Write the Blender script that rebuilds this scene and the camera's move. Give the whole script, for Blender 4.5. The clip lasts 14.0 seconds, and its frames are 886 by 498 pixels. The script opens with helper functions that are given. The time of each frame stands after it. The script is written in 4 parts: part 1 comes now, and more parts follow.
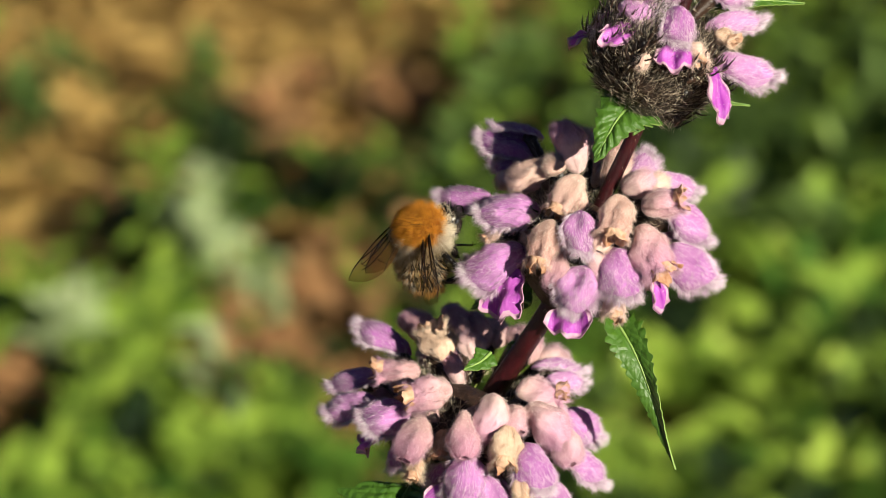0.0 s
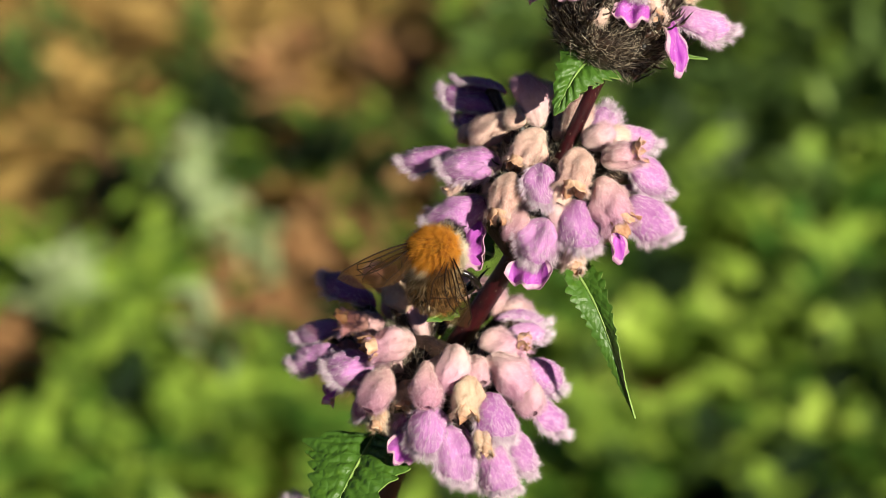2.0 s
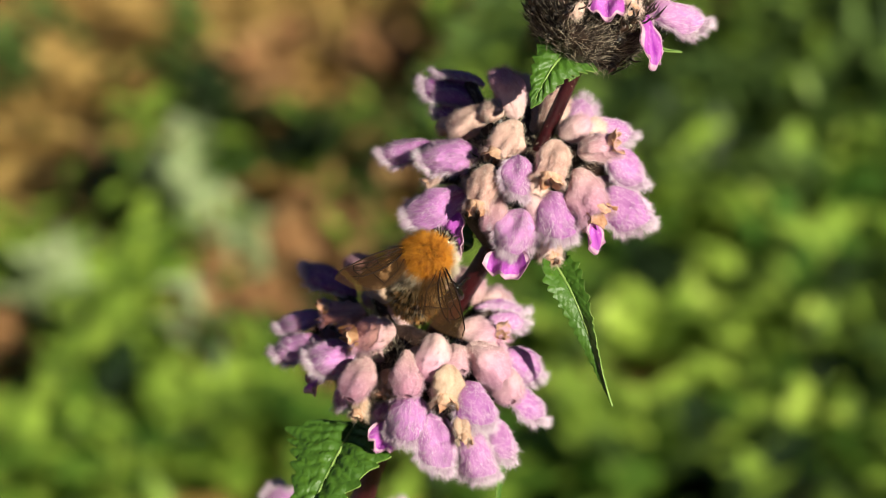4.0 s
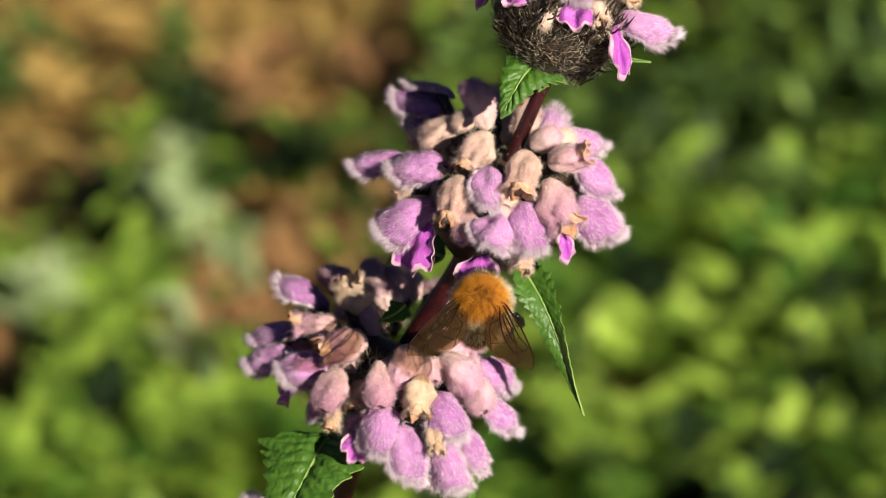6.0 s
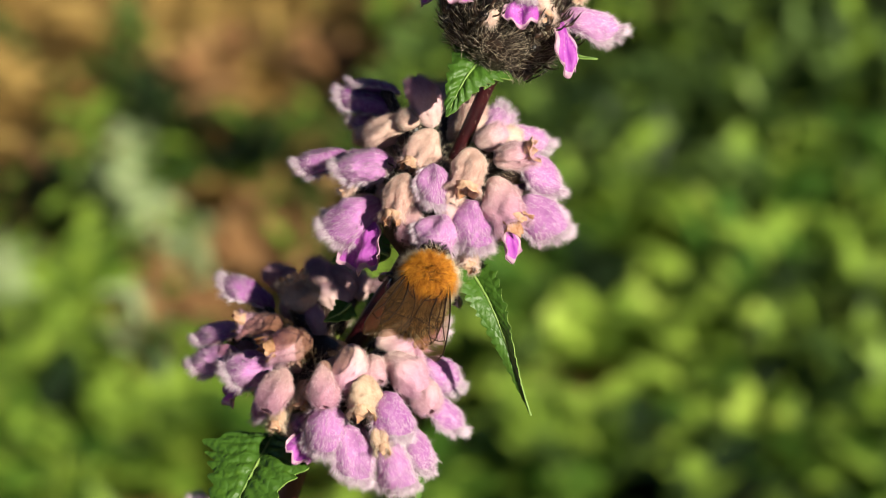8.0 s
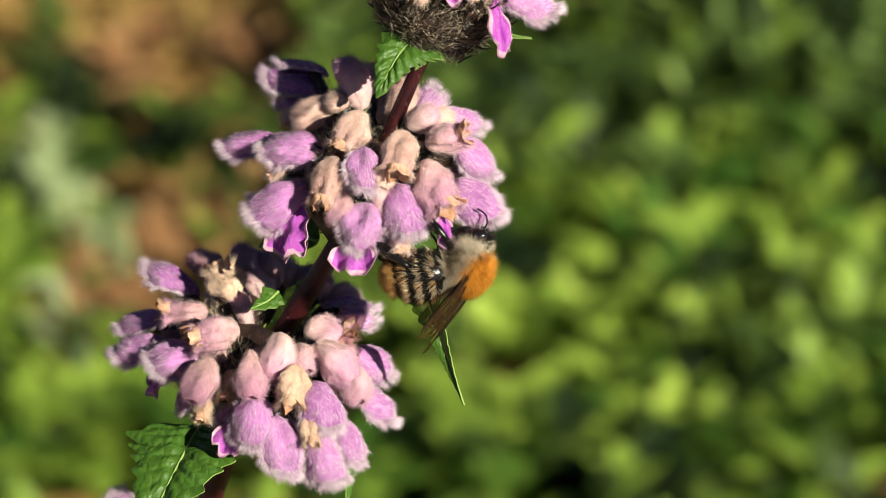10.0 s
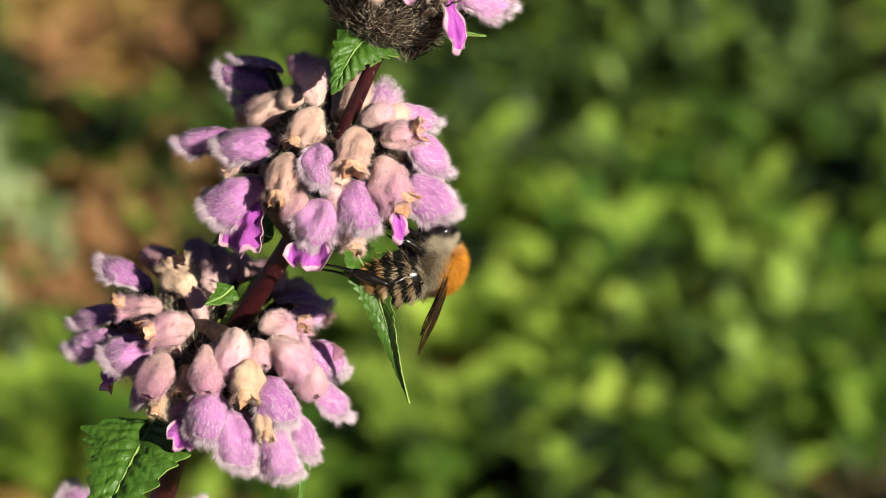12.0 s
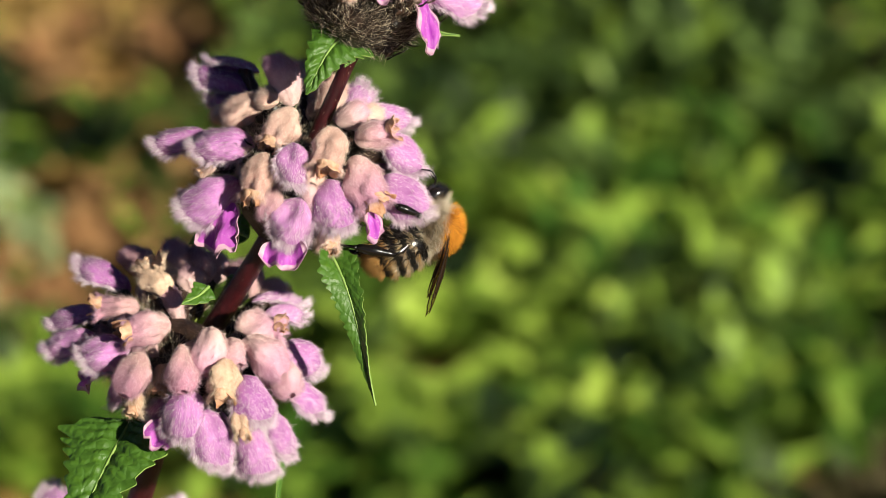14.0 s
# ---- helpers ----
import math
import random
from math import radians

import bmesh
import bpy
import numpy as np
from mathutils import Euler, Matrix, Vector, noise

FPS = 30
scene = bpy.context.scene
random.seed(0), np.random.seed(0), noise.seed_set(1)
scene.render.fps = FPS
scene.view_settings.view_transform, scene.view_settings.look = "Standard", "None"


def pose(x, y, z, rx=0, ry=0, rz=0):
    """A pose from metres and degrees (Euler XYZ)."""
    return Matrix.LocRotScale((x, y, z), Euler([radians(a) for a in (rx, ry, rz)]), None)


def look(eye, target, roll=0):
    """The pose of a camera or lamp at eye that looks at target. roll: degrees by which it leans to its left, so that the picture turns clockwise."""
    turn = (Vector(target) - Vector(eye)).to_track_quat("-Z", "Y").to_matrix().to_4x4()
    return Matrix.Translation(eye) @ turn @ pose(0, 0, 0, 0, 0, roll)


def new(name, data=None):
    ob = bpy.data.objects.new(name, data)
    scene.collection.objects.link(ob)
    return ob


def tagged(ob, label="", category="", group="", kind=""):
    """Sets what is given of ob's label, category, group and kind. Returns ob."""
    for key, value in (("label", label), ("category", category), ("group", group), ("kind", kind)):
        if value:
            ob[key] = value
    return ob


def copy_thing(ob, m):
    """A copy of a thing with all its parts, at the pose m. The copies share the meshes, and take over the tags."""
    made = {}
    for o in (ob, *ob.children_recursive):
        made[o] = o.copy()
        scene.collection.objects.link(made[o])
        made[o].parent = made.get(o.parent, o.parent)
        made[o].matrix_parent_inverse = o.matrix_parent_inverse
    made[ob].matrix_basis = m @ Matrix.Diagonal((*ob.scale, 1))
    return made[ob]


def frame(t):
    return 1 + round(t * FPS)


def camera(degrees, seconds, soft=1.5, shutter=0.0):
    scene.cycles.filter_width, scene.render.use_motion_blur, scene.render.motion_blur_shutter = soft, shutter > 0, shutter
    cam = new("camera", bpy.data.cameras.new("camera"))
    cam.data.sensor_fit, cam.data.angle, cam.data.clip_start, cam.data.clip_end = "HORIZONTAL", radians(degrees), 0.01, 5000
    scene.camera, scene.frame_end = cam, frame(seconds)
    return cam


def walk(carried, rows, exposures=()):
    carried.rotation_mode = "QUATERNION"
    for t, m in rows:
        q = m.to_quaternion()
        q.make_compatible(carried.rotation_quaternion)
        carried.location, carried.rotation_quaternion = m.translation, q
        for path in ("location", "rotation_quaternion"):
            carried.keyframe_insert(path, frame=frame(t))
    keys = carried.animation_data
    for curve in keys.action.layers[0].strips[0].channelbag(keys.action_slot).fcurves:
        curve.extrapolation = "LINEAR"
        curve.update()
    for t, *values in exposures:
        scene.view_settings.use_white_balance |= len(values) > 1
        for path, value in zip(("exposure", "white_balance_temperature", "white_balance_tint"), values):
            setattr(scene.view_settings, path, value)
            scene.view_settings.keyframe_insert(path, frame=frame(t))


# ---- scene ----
# ---- camera ----
cam = camera(16.0, 14.0, soft=0.7)
PATH = [
    (0.0, pose(-0.01422, -0.28137, 0.62992, 65.000, 0.000, -0.000)),
    (0.5, pose(-0.01402, -0.28098, 0.63076, 64.936, 0.125, 0.183)),
    (1.0, pose(-0.01407, -0.28191, 0.63079, 64.850, 0.031, 0.270)),
    (1.5, pose(-0.01115, -0.28408, 0.63033, 64.556, 0.020, 0.243)),
    (2.0, pose(-0.01046, -0.28568, 0.63046, 64.384, 0.131, -0.045)),
    (2.5, pose(-0.01047, -0.28632, 0.63090, 64.264, 0.135, -0.088)),
    (3.0, pose(-0.00970, -0.28763, 0.63207, 64.185, 0.091, -0.053)),
    (3.2, pose(-0.00969, -0.28860, 0.63241, 64.174, 0.160, -0.293)),
    (5.5, pose(-0.00739, -0.29083, 0.63248, 64.445, 0.435, -0.207)),
    (6.0, pose(-0.00688, -0.29098, 0.63267, 64.463, 0.536, -0.515)),
    (6.5, pose(-0.00691, -0.29076, 0.63234, 64.510, 0.492, -0.618)),
    (7.0, pose(-0.00779, -0.28993, 0.63180, 64.497, 0.417, -0.673)),
    (7.5, pose(-0.00604, -0.28911, 0.63210, 64.336, 0.541, -0.852)),
    (7.7, pose(-0.00573, -0.28901, 0.63234, 64.333, 0.463, -1.014)),
    (9.8, pose(-0.00655, -0.28049, 0.62770, 64.124, -0.065, -2.477)),
    (10.0, pose(-0.00647, -0.28044, 0.62792, 64.115, -0.148, -2.650)),
    (10.5, pose(-0.00635, -0.28101, 0.62823, 64.086, -0.381, -3.201)),
    (11.0, pose(-0.00628, -0.28207, 0.62878, 64.039, -0.529, -3.327)),
    (11.5, pose(-0.00710, -0.28242, 0.62904, 63.998, -0.827, -3.647)),
    (12.0, pose(-0.00868, -0.28205, 0.62879, 64.043, -0.816, -3.694)),
    (12.5, pose(-0.00809, -0.28166, 0.62955, 63.975, -0.778, -3.488)),
    (13.0, pose(-0.00830, -0.28227, 0.62955, 64.084, -0.935, -3.645)),
    (13.5, pose(-0.00643, -0.28343, 0.62935, 64.112, -0.718, -3.692)),
    (14.0, pose(-0.00703, -0.28346, 0.62925, 64.058, -0.673, -3.907)),
]
walk(cam, PATH, [(0.0, 0.86), (14.0, 0.86)])
cam.data.dof.use_dof = True
cam.data.dof.focus_distance = 0.305
cam.data.dof.aperture_fstop = 31.0
cam.data.dof.aperture_blades = 7

MM = 0.001
TILT = radians(25)
# frame of the flowering stem: x across, y along the picture's upright, z towards the viewer
RIGHT = Vector((1, 0, 0))
RISE = Vector((0, math.sin(TILT), math.cos(TILT)))
NEAR = Vector((0, -math.cos(TILT), math.sin(TILT)))
HEART = Vector((0, 0, 0.5))
STAND = Matrix((
    (RIGHT.x, RISE.x, NEAR.x, HEART.x),
    (RIGHT.y, RISE.y, NEAR.y, HEART.y),
    (RIGHT.z, RISE.z, NEAR.z, HEART.z),
    (0, 0, 0, 1)))

# ---- light ----
SUN_FROM = (RIGHT * 0.54 + RISE * 0.10 + NEAR * 0.83).normalized()
world = bpy.data.worlds.new("sky")
scene.world = world
world.use_nodes = True
sky = world.node_tree.nodes.new("ShaderNodeTexSky")
sky.sky_type = "NISHITA"
sky.sun_disc = False
sky.altitude = 3000
sky.air_density = 0.3
sky.dust_density = 0.1
sky.ozone_density = 0.3
sky.sun_elevation = math.asin(SUN_FROM.z)
sky.sun_rotation = math.atan2(SUN_FROM.x, SUN_FROM.y)
world.node_tree.nodes["Background"].inputs["Strength"].default_value = 0.05
world.node_tree.links.new(sky.outputs[0], world.node_tree.nodes["Background"].inputs["Color"])
sun = new("sun", bpy.data.lights.new("sun", "SUN"))
sun.data.energy = 5.0
sun.data.angle = radians(0.5)
sun.data.color = (1.0, 0.94, 0.76)
sun.matrix_world = look(SUN_FROM * 3, (0, 0, 0))


# ---- materials ----
def material(name, dark, light, scale, rough=0.6, bump=0.3, fine=6.0, through_light=0.0, specular=0.4,
             island=0.0, piece=0.0, sheen=0.0, stretch=(1, 1, 1), depth=0.0002, coat=0.0, towards=None):
    """Two tones mixed by coarse and fine noise, fine relief, some light passing through thin tissue."""
    m = bpy.data.materials.new(name)
    m.use_nodes = True
    n, l = m.node_tree.nodes, m.node_tree.links
    bsdf, result = n["Principled BSDF"], n["Material Output"]
    where = n.new("ShaderNodeTexCoord")
    mapping = n.new("ShaderNodeMapping")
    mapping.inputs["Scale"].default_value = stretch
    l.new(where.outputs["Object"], mapping.inputs["Vector"])
    coarse, grain = n.new("ShaderNodeTexNoise"), n.new("ShaderNodeTexNoise")
    for tex, s, d in ((coarse, scale, 3), (grain, scale * fine, 4)):
        tex.inputs["Scale"].default_value = s
        tex.inputs["Detail"].default_value = d
        l.new(mapping.outputs[0], tex.inputs["Vector"])
    mix = n.new("ShaderNodeMath")
    mix.operation = "MULTIPLY_ADD"
    mix.inputs[1].default_value = 0.4
    l.new(grain.outputs["Fac"], mix.inputs[0])
    half = n.new("ShaderNodeMath")
    half.operation = "MULTIPLY"
    half.inputs[1].default_value = 0.6
    l.new(coarse.outputs["Fac"], half.inputs[0])
    l.new(half.outputs[0], mix.inputs[2])
    value = mix.outputs[0]
    if island or piece:
        geo = n.new("ShaderNodeNewGeometry") if island else n.new("ShaderNodeObjectInfo")
        shift = n.new("ShaderNodeMath")
        shift.operation = "MULTIPLY_ADD"
        shift.inputs[1].default_value = island or piece
        l.new(geo.outputs["Random Per Island" if island else "Random"], shift.inputs[0])
        less = n.new("ShaderNodeMath")
        less.operation = "SUBTRACT"
        less.inputs[1].default_value = (island or piece) / 2
        l.new(value, less.inputs[0])
        l.new(less.outputs[0], shift.inputs[2])
        value = shift.outputs[0]
    ramp = n.new("ShaderNodeValToRGB")
    ramp.color_ramp.elements[0].position, ramp.color_ramp.elements[1].position = 0.32, 0.68
    ramp.color_ramp.elements[0].color, ramp.color_ramp.elements[1].color = (*dark, 1), (*light, 1)
    l.new(value, ramp.inputs[0])
    colour = ramp.outputs[0]
    if towards:
        # the tint that the tissue takes on along its length, with an uneven border
        tint, begin, end = towards
        apart, spread, tone = n.new("ShaderNodeSeparateXYZ"), n.new("ShaderNodeMapRange"), n.new("ShaderNodeMix")
        l.new(where.outputs["Object"], apart.inputs[0])
        uneven = n.new("ShaderNodeMath")
        uneven.operation = "MULTIPLY_ADD"
        uneven.inputs[1].default_value = (end - begin) * 0.8
        l.new(coarse.outputs["Fac"], uneven.inputs[0])
        l.new(apart.outputs["X"], uneven.inputs[2])
        spread.inputs["From Min"].default_value = begin + (end - begin) * 0.4
        spread.inputs["From Max"].default_value = end + (end - begin) * 0.4
        l.new(uneven.outputs[0], spread.inputs["Value"])
        tone.data_type = "RGBA"
        tone.blend_type = "MULTIPLY"
        tone.inputs["B"].default_value = (*tint, 1)
        l.new(spread.outputs[0], tone.inputs["Factor"])
        l.new(colour, tone.inputs["A"])
        colour = tone.outputs["Result"]
    l.new(colour, bsdf.inputs["Base Color"])
    bsdf.inputs["Roughness"].default_value = rough
    bsdf.inputs["Specular IOR Level"].default_value = specular
    bsdf.inputs["Sheen Weight"].default_value = sheen
    bsdf.inputs["Coat Weight"].default_value = coat
    if bump:
        relief = n.new("ShaderNodeBump")
        relief.inputs["Strength"].default_value = bump
        relief.inputs["Distance"].default_value = depth
        l.new(grain.outputs["Fac"], relief.inputs["Height"])
        l.new(relief.outputs[0], bsdf.inputs["Normal"])
    if through_light:
        veil, blend = n.new("ShaderNodeBsdfTranslucent"), n.new("ShaderNodeMixShader")
        l.new(colour, veil.inputs["Color"])
        blend.inputs[0].default_value = through_light
        l.new(bsdf.outputs[0], blend.inputs[1])
        l.new(veil.outputs[0], blend.inputs[2])
        l.new(blend.outputs[0], result.inputs["Surface"])
    return m


LILAC = material("lilac_petal", (0.32, 0.10, 0.32), (0.54, 0.26, 0.50), 300, 0.75, 0.35, 7, 0.12, 0.2, piece=0.3, stretch=(0.35, 2, 1), towards=((0.90, 0.80, 0.98), 0.0015, 0.006))
LILAC_FUR = material("lilac_petal_hair", (0.46, 0.22, 0.44), (0.86, 0.70, 0.80), 500, 0.5, 0, 4, 0.2, 0.3, island=0.7)
LILAC_FRINGE = material("pale_petal_fringe", (0.58, 0.36, 0.54), (0.93, 0.84, 0.89), 500, 0.5, 0, 4, 0.2, 0.35, island=0.7)
BUD = material("pink_beige_bud", (0.54, 0.34, 0.29), (0.75, 0.56, 0.47), 260, 0.85, 0.3, 9, 0.10, 0.1, piece=0.4, towards=((0.98, 0.90, 0.94), 0.001, 0.004))
BUD_FUR = material("bud_hair", (0.62, 0.44, 0.38), (0.90, 0.77, 0.67), 500, 0.7, 0, 4, 0.2, 0.15, island=0.6, towards=((0.98, 0.90, 0.94), 0.001, 0.004))
BLUSH = material("blush_lilac_bud", (0.47, 0.28, 0.29), (0.67, 0.47, 0.45), 240, 0.85, 0.3, 9, 0.10, 0.1, piece=0.5, towards=((0.92, 0.72, 1.0), 0.001, 0.0045))
BLUSH_FUR = material("blush_bud_hair", (0.56, 0.37, 0.38), (0.84, 0.69, 0.65), 500, 0.7, 0, 4, 0.2, 0.15, island=0.6, towards=((0.92, 0.74, 1.0), 0.001, 0.0045))
TAN = material("withered_tan_petal", (0.46, 0.29, 0.205), (0.68, 0.49, 0.37), 260, 0.85, 0.35, 9, 0.12, 0.1, piece=0.35)
TAN_FUR = material("withered_hair", (0.52, 0.37, 0.28), (0.80, 0.66, 0.53), 500, 0.7, 0, 4, 0.2, 0.15, island=0.6)
FRILL = material("torn_papery_petal", (0.34, 0.12, 0.04), (0.82, 0.56, 0.40), 420, 0.6, 0.6, 5, 0.35, 0.3)
MAGENTA = material("magenta_lip", (0.26, 0.016, 0.32), (0.54, 0.13, 0.55), 420, 0.5, 0.6, 3, 0.25, 0.3, piece=0.2, stretch=(0.15, 2.6, 0.6))
RIM = material("pale_petal_rim", (0.46, 0.22, 0.40), (0.68, 0.44, 0.52), 600, 0.6, 0.4, 4, 0.25, 0.3)
CALYX = material("dark_calyx", (0.006, 0.004, 0.004), (0.040, 0.021, 0.014), 700, 0.4, 0.4, 5, 0, 0.4, island=0.5)
BRISTLE = material("calyx_bristle", (0.06, 0.042, 0.03), (0.60, 0.51, 0.39), 900, 0.4, 0, 4, 0.05, 0.5, island=0.8)
STALK = material("maroon_stalk", (0.012, 0.0016, 0.0025), (0.046, 0.005, 0.007), 500, 0.36, 0.4, 6, 0, 0.4, stretch=(3, 1, 3))
FRESH = material("green_heart_bract", (0.05, 0.07, 0.012), (0.20, 0.24, 0.05), 500, 0.5, 0.4, 5, 0.1, 0.4, island=0.4)


def leaf_material(name, dark, light, vein, wet):
    """Green blade with a net of paler sunken veins between raised cushions."""
    m = material(name, dark, light, 220, wet, 0.3, 8, 0.18, 0.35)
    n, l = m.node_tree.nodes, m.node_tree.links
    cells = n.new("ShaderNodeTexVoronoi")
    cells.feature = "DISTANCE_TO_EDGE"
    cells.inputs["Scale"].default_value = 1000
    warp = n.new("ShaderNodeTexCoord")
    l.new(warp.outputs["Object"], cells.inputs["Vector"])
    band = n.new("ShaderNodeMapRange")
    band.inputs["From Max"].default_value = 0.45
    l.new(cells.outputs["Distance"], band.inputs["Value"])
    tone = n.new("ShaderNodeMix")
    tone.data_type = "RGBA"
    tone.inputs["A"].default_value = (*vein, 1)
    ramp = [x for x in n if x.type == "VALTORGB"][0]
    l.new(band.outputs[0], tone.inputs["Factor"])
    l.new(ramp.outputs[0], tone.inputs["B"])
    bsdf = n["Principled BSDF"]
    l.new(tone.outputs["Result"], bsdf.inputs["Base Color"])
    relief = [x for x in n if x.type == "BUMP"][0]
    lift = n.new("ShaderNodeBump")
    lift.inputs["Strength"].default_value = 0.35
    lift.inputs["Distance"].default_value = 0.0003
    l.new(band.outputs[0], lift.inputs["Height"])
    l.new(relief.outputs[0], lift.inputs["Normal"])
    l.new(lift.outputs[0], bsdf.inputs["Normal"])
    return m


LEAF = leaf_material("bract_leaf", (0.022, 0.068, 0.007), (0.080, 0.170, 0.014), (0.055, 0.13, 0.016), 0.46)
MIDRIB = material("leaf_vein", (0.12, 0.22, 0.04), (0.24, 0.34, 0.09), 500, 0.5, 0.2)

FUR_ORANGE = material("orange_bee_hair", (0.31, 0.090, 0.005), (0.87, 0.40, 0.040), 700, 0.5, 0, 4, 0.2, 0.3, island=0.8)
FUR_CREAM = material("cream_bee_hair", (0.40, 0.31, 0.21), (0.84, 0.75, 0.60), 700, 0.5, 0, 4, 0.2, 0.3, island=0.6)
FUR_BLACK = material("black_bee_hair", (0.003, 0.0025, 0.002), (0.02, 0.016, 0.013), 700, 0.5, 0, 4, 0, 0.25, island=0.5)
FUR_GREY = material("grey_bee_hair", (0.14, 0.092, 0.05), (0.45, 0.34, 0.21), 700, 0.5, 0, 4, 0.15, 0.3, island=0.7)
FUR_TAWNY = material("tawny_bee_hair", (0.30, 0.13, 0.03), (0.70, 0.41, 0.14), 700, 0.5, 0, 4, 0.2, 0.3, island=0.6)
CHITIN = material("black_chitin", (0.002, 0.002, 0.0025), (0.009, 0.007, 0.006), 1500, 0.2, 0.35, 4, 0, 0.4, depth=0.00004)
BROWN_SKIN = material("dark_brown_cuticle", (0.03, 0.012, 0.005), (0.09, 0.035, 0.012), 900, 0.5, 0.4)
EYE = material("black_compound_eye", (0.004, 0.003, 0.003), (0.012, 0.009, 0.008), 4000, 0.12, 0.2, 3, 0, 0.7, depth=0.00001, coat=0.4)
VEIN = material("wing_vein", (0.006, 0.003, 0.002), (0.02, 0.01, 0.006), 900, 0.7, 0, specular=0.1)


def wing_material():
    m = bpy.data.materials.new("smoky_wing_membrane")
    m.use_nodes = True
    n, l = m.node_tree.nodes, m.node_tree.links
    bsdf = n["Principled BSDF"]
    bsdf.inputs["Base Color"].default_value = (0.06, 0.032, 0.014, 1)
    bsdf.inputs["Roughness"].default_value = 0.25
    where, ripple, bump = n.new("ShaderNodeTexCoord"), n.new("ShaderNodeTexNoise"), n.new("ShaderNodeBump")
    ripple.inputs["Scale"].default_value = 900
    l.new(where.outputs["Object"], ripple.inputs["Vector"])
    l.new(ripple.outputs["Fac"], bump.inputs["Height"])
    bump.inputs["Strength"].default_value = 0.5
    bump.inputs["Distance"].default_value = 0.0001
    l.new(bump.outputs[0], bsdf.inputs["Normal"])
    clear, blend = n.new("ShaderNodeBsdfTransparent"), n.new("ShaderNodeMixShader")
    clear.inputs["Color"].default_value = (0.88, 0.77, 0.60, 1)
    blend.inputs[0].default_value = 0.34
    l.new(clear.outputs[0], blend.inputs[1])
    l.new(bsdf.outputs[0], blend.inputs[2])
    l.new(blend.outputs[0], n["Material Output"].inputs["Surface"])
    return m


WING = wing_material()
SOIL = material("dry_soil", (0.16, 0.096, 0.032), (0.36, 0.23, 0.08), 14, 0.9, 0.6, 7, depth=0.01)
STRAW = material("dry_grass_litter", (0.20, 0.115, 0.03), (0.56, 0.37, 0.12), 40, 0.7, 0, 4, 0.15, 0.25, island=0.7)
COVER = material("green_ground_cover", (0.030, 0.056, 0.009), (0.21, 0.32, 0.042), 30, 0.5, 0, 4, 0.25, 0.3, island=0.9)
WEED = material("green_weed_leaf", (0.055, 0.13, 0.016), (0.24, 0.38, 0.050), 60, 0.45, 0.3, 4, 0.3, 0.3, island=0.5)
# yellow-green leaf, its colour raised to paint sunlight onto it
BRIGHT = material("yellow_green_painted_sun_leaf", (0.18, 0.29, 0.035), (0.42, 0.56, 0.085), 60, 0.45, 0.3, 4, 0.3, 0.3, island=0.4)
SILVER = material("pale_felted_leaf", (0.32, 0.42, 0.19), (0.55, 0.63, 0.34), 60, 0.6, 0.3, 4, 0.25, 0.3, island=0.4)
# almost black leaf colour that paints the shade between the weeds
SHADE_FILL = material("painted_gap_shade", (0.010, 0.009, 0.004), (0.040, 0.032, 0.012), 40, 0.8, 0, 4, 0, 0.2, island=0.7)
DRY = material("reddish_dry_leaf", (0.22, 0.11, 0.045), (0.42, 0.25, 0.11), 60, 0.6, 0.3, 4, 0.1, 0.3, island=0.5)
DUSTY = material("dusty_green_leaf", (0.042, 0.085, 0.018), (0.155, 0.24, 0.058), 60, 0.5, 0.3, 4, 0.25, 0.3, island=0.6)
# near-black copy of the weed green; its darkness paints deep shade
SHADE_GREEN = material("painted_shade_leaf", (0.008, 0.020, 0.004), (0.035, 0.060, 0.012), 60, 0.6, 0.3, 4, 0.05, 0.25, island=0.5)


# ---- mesh tools ----
class Shape:
    """Collects points and faces, each face with its material, for one mesh."""

    def __init__(self):
        self.points, self.faces, self.slots, self.mats = [], [], [], []
        self.count = 0

    def add(self, points, faces, mat):
        points = np.asarray(points, dtype=float).reshape(-1, 3)
        if mat not in self.mats:
            self.mats.append(mat)
        self.points.append(points)
        at = self.count
        for face in faces:
            self.faces.append(tuple(int(i) + at for i in face))
        self.slots += [self.mats.index(mat)] * len(faces)
        self.count += len(points)

    def make(self, name, parent=None, basis=None, smooth=True, label=""):
        me = bpy.data.meshes.new(name)
        me.from_pydata(np.vstack(self.points).tolist(), [], self.faces)
        for mat in self.mats:
            me.materials.append(mat)
        me.polygons.foreach_set("material_index", np.array(self.slots, dtype=np.int32))
        me.polygons.foreach_set("use_smooth", np.full(len(self.faces), smooth))
        me.update()
        ob = new(name, me)
        ob.parent = parent
        if basis is not None:
            ob.matrix_basis = basis
        if label:
            tagged(ob, label)
        return ob


def grid_faces(rows, cols, closed=False):
    out = []
    for i in range(rows - 1):
        for j in range(cols if closed else cols - 1):
            k = (j + 1) % cols
            out.append((i * cols + j, i * cols + k, (i + 1) * cols + k, (i + 1) * cols + j))
    return out


def smooth_line(points, steps):
    """Catmull-Rom through the points."""
    p = [Vector(q) for q in points]
    p = [p[0] * 2 - p[1]] + p + [p[-1] * 2 - p[-2]]
    out = []
    for i in range(1, len(p) - 2):
        for k in range(steps):
            t = k / steps
            a, b, c, d = p[i - 1], p[i], p[i + 1], p[i + 2]
            out.append(0.5 * (2 * b + (c - a) * t + (2 * a - 5 * b + 4 * c - d) * t * t + (3 * b - a - 3 * c + d) * t ** 3))
    return out + [p[-2]]


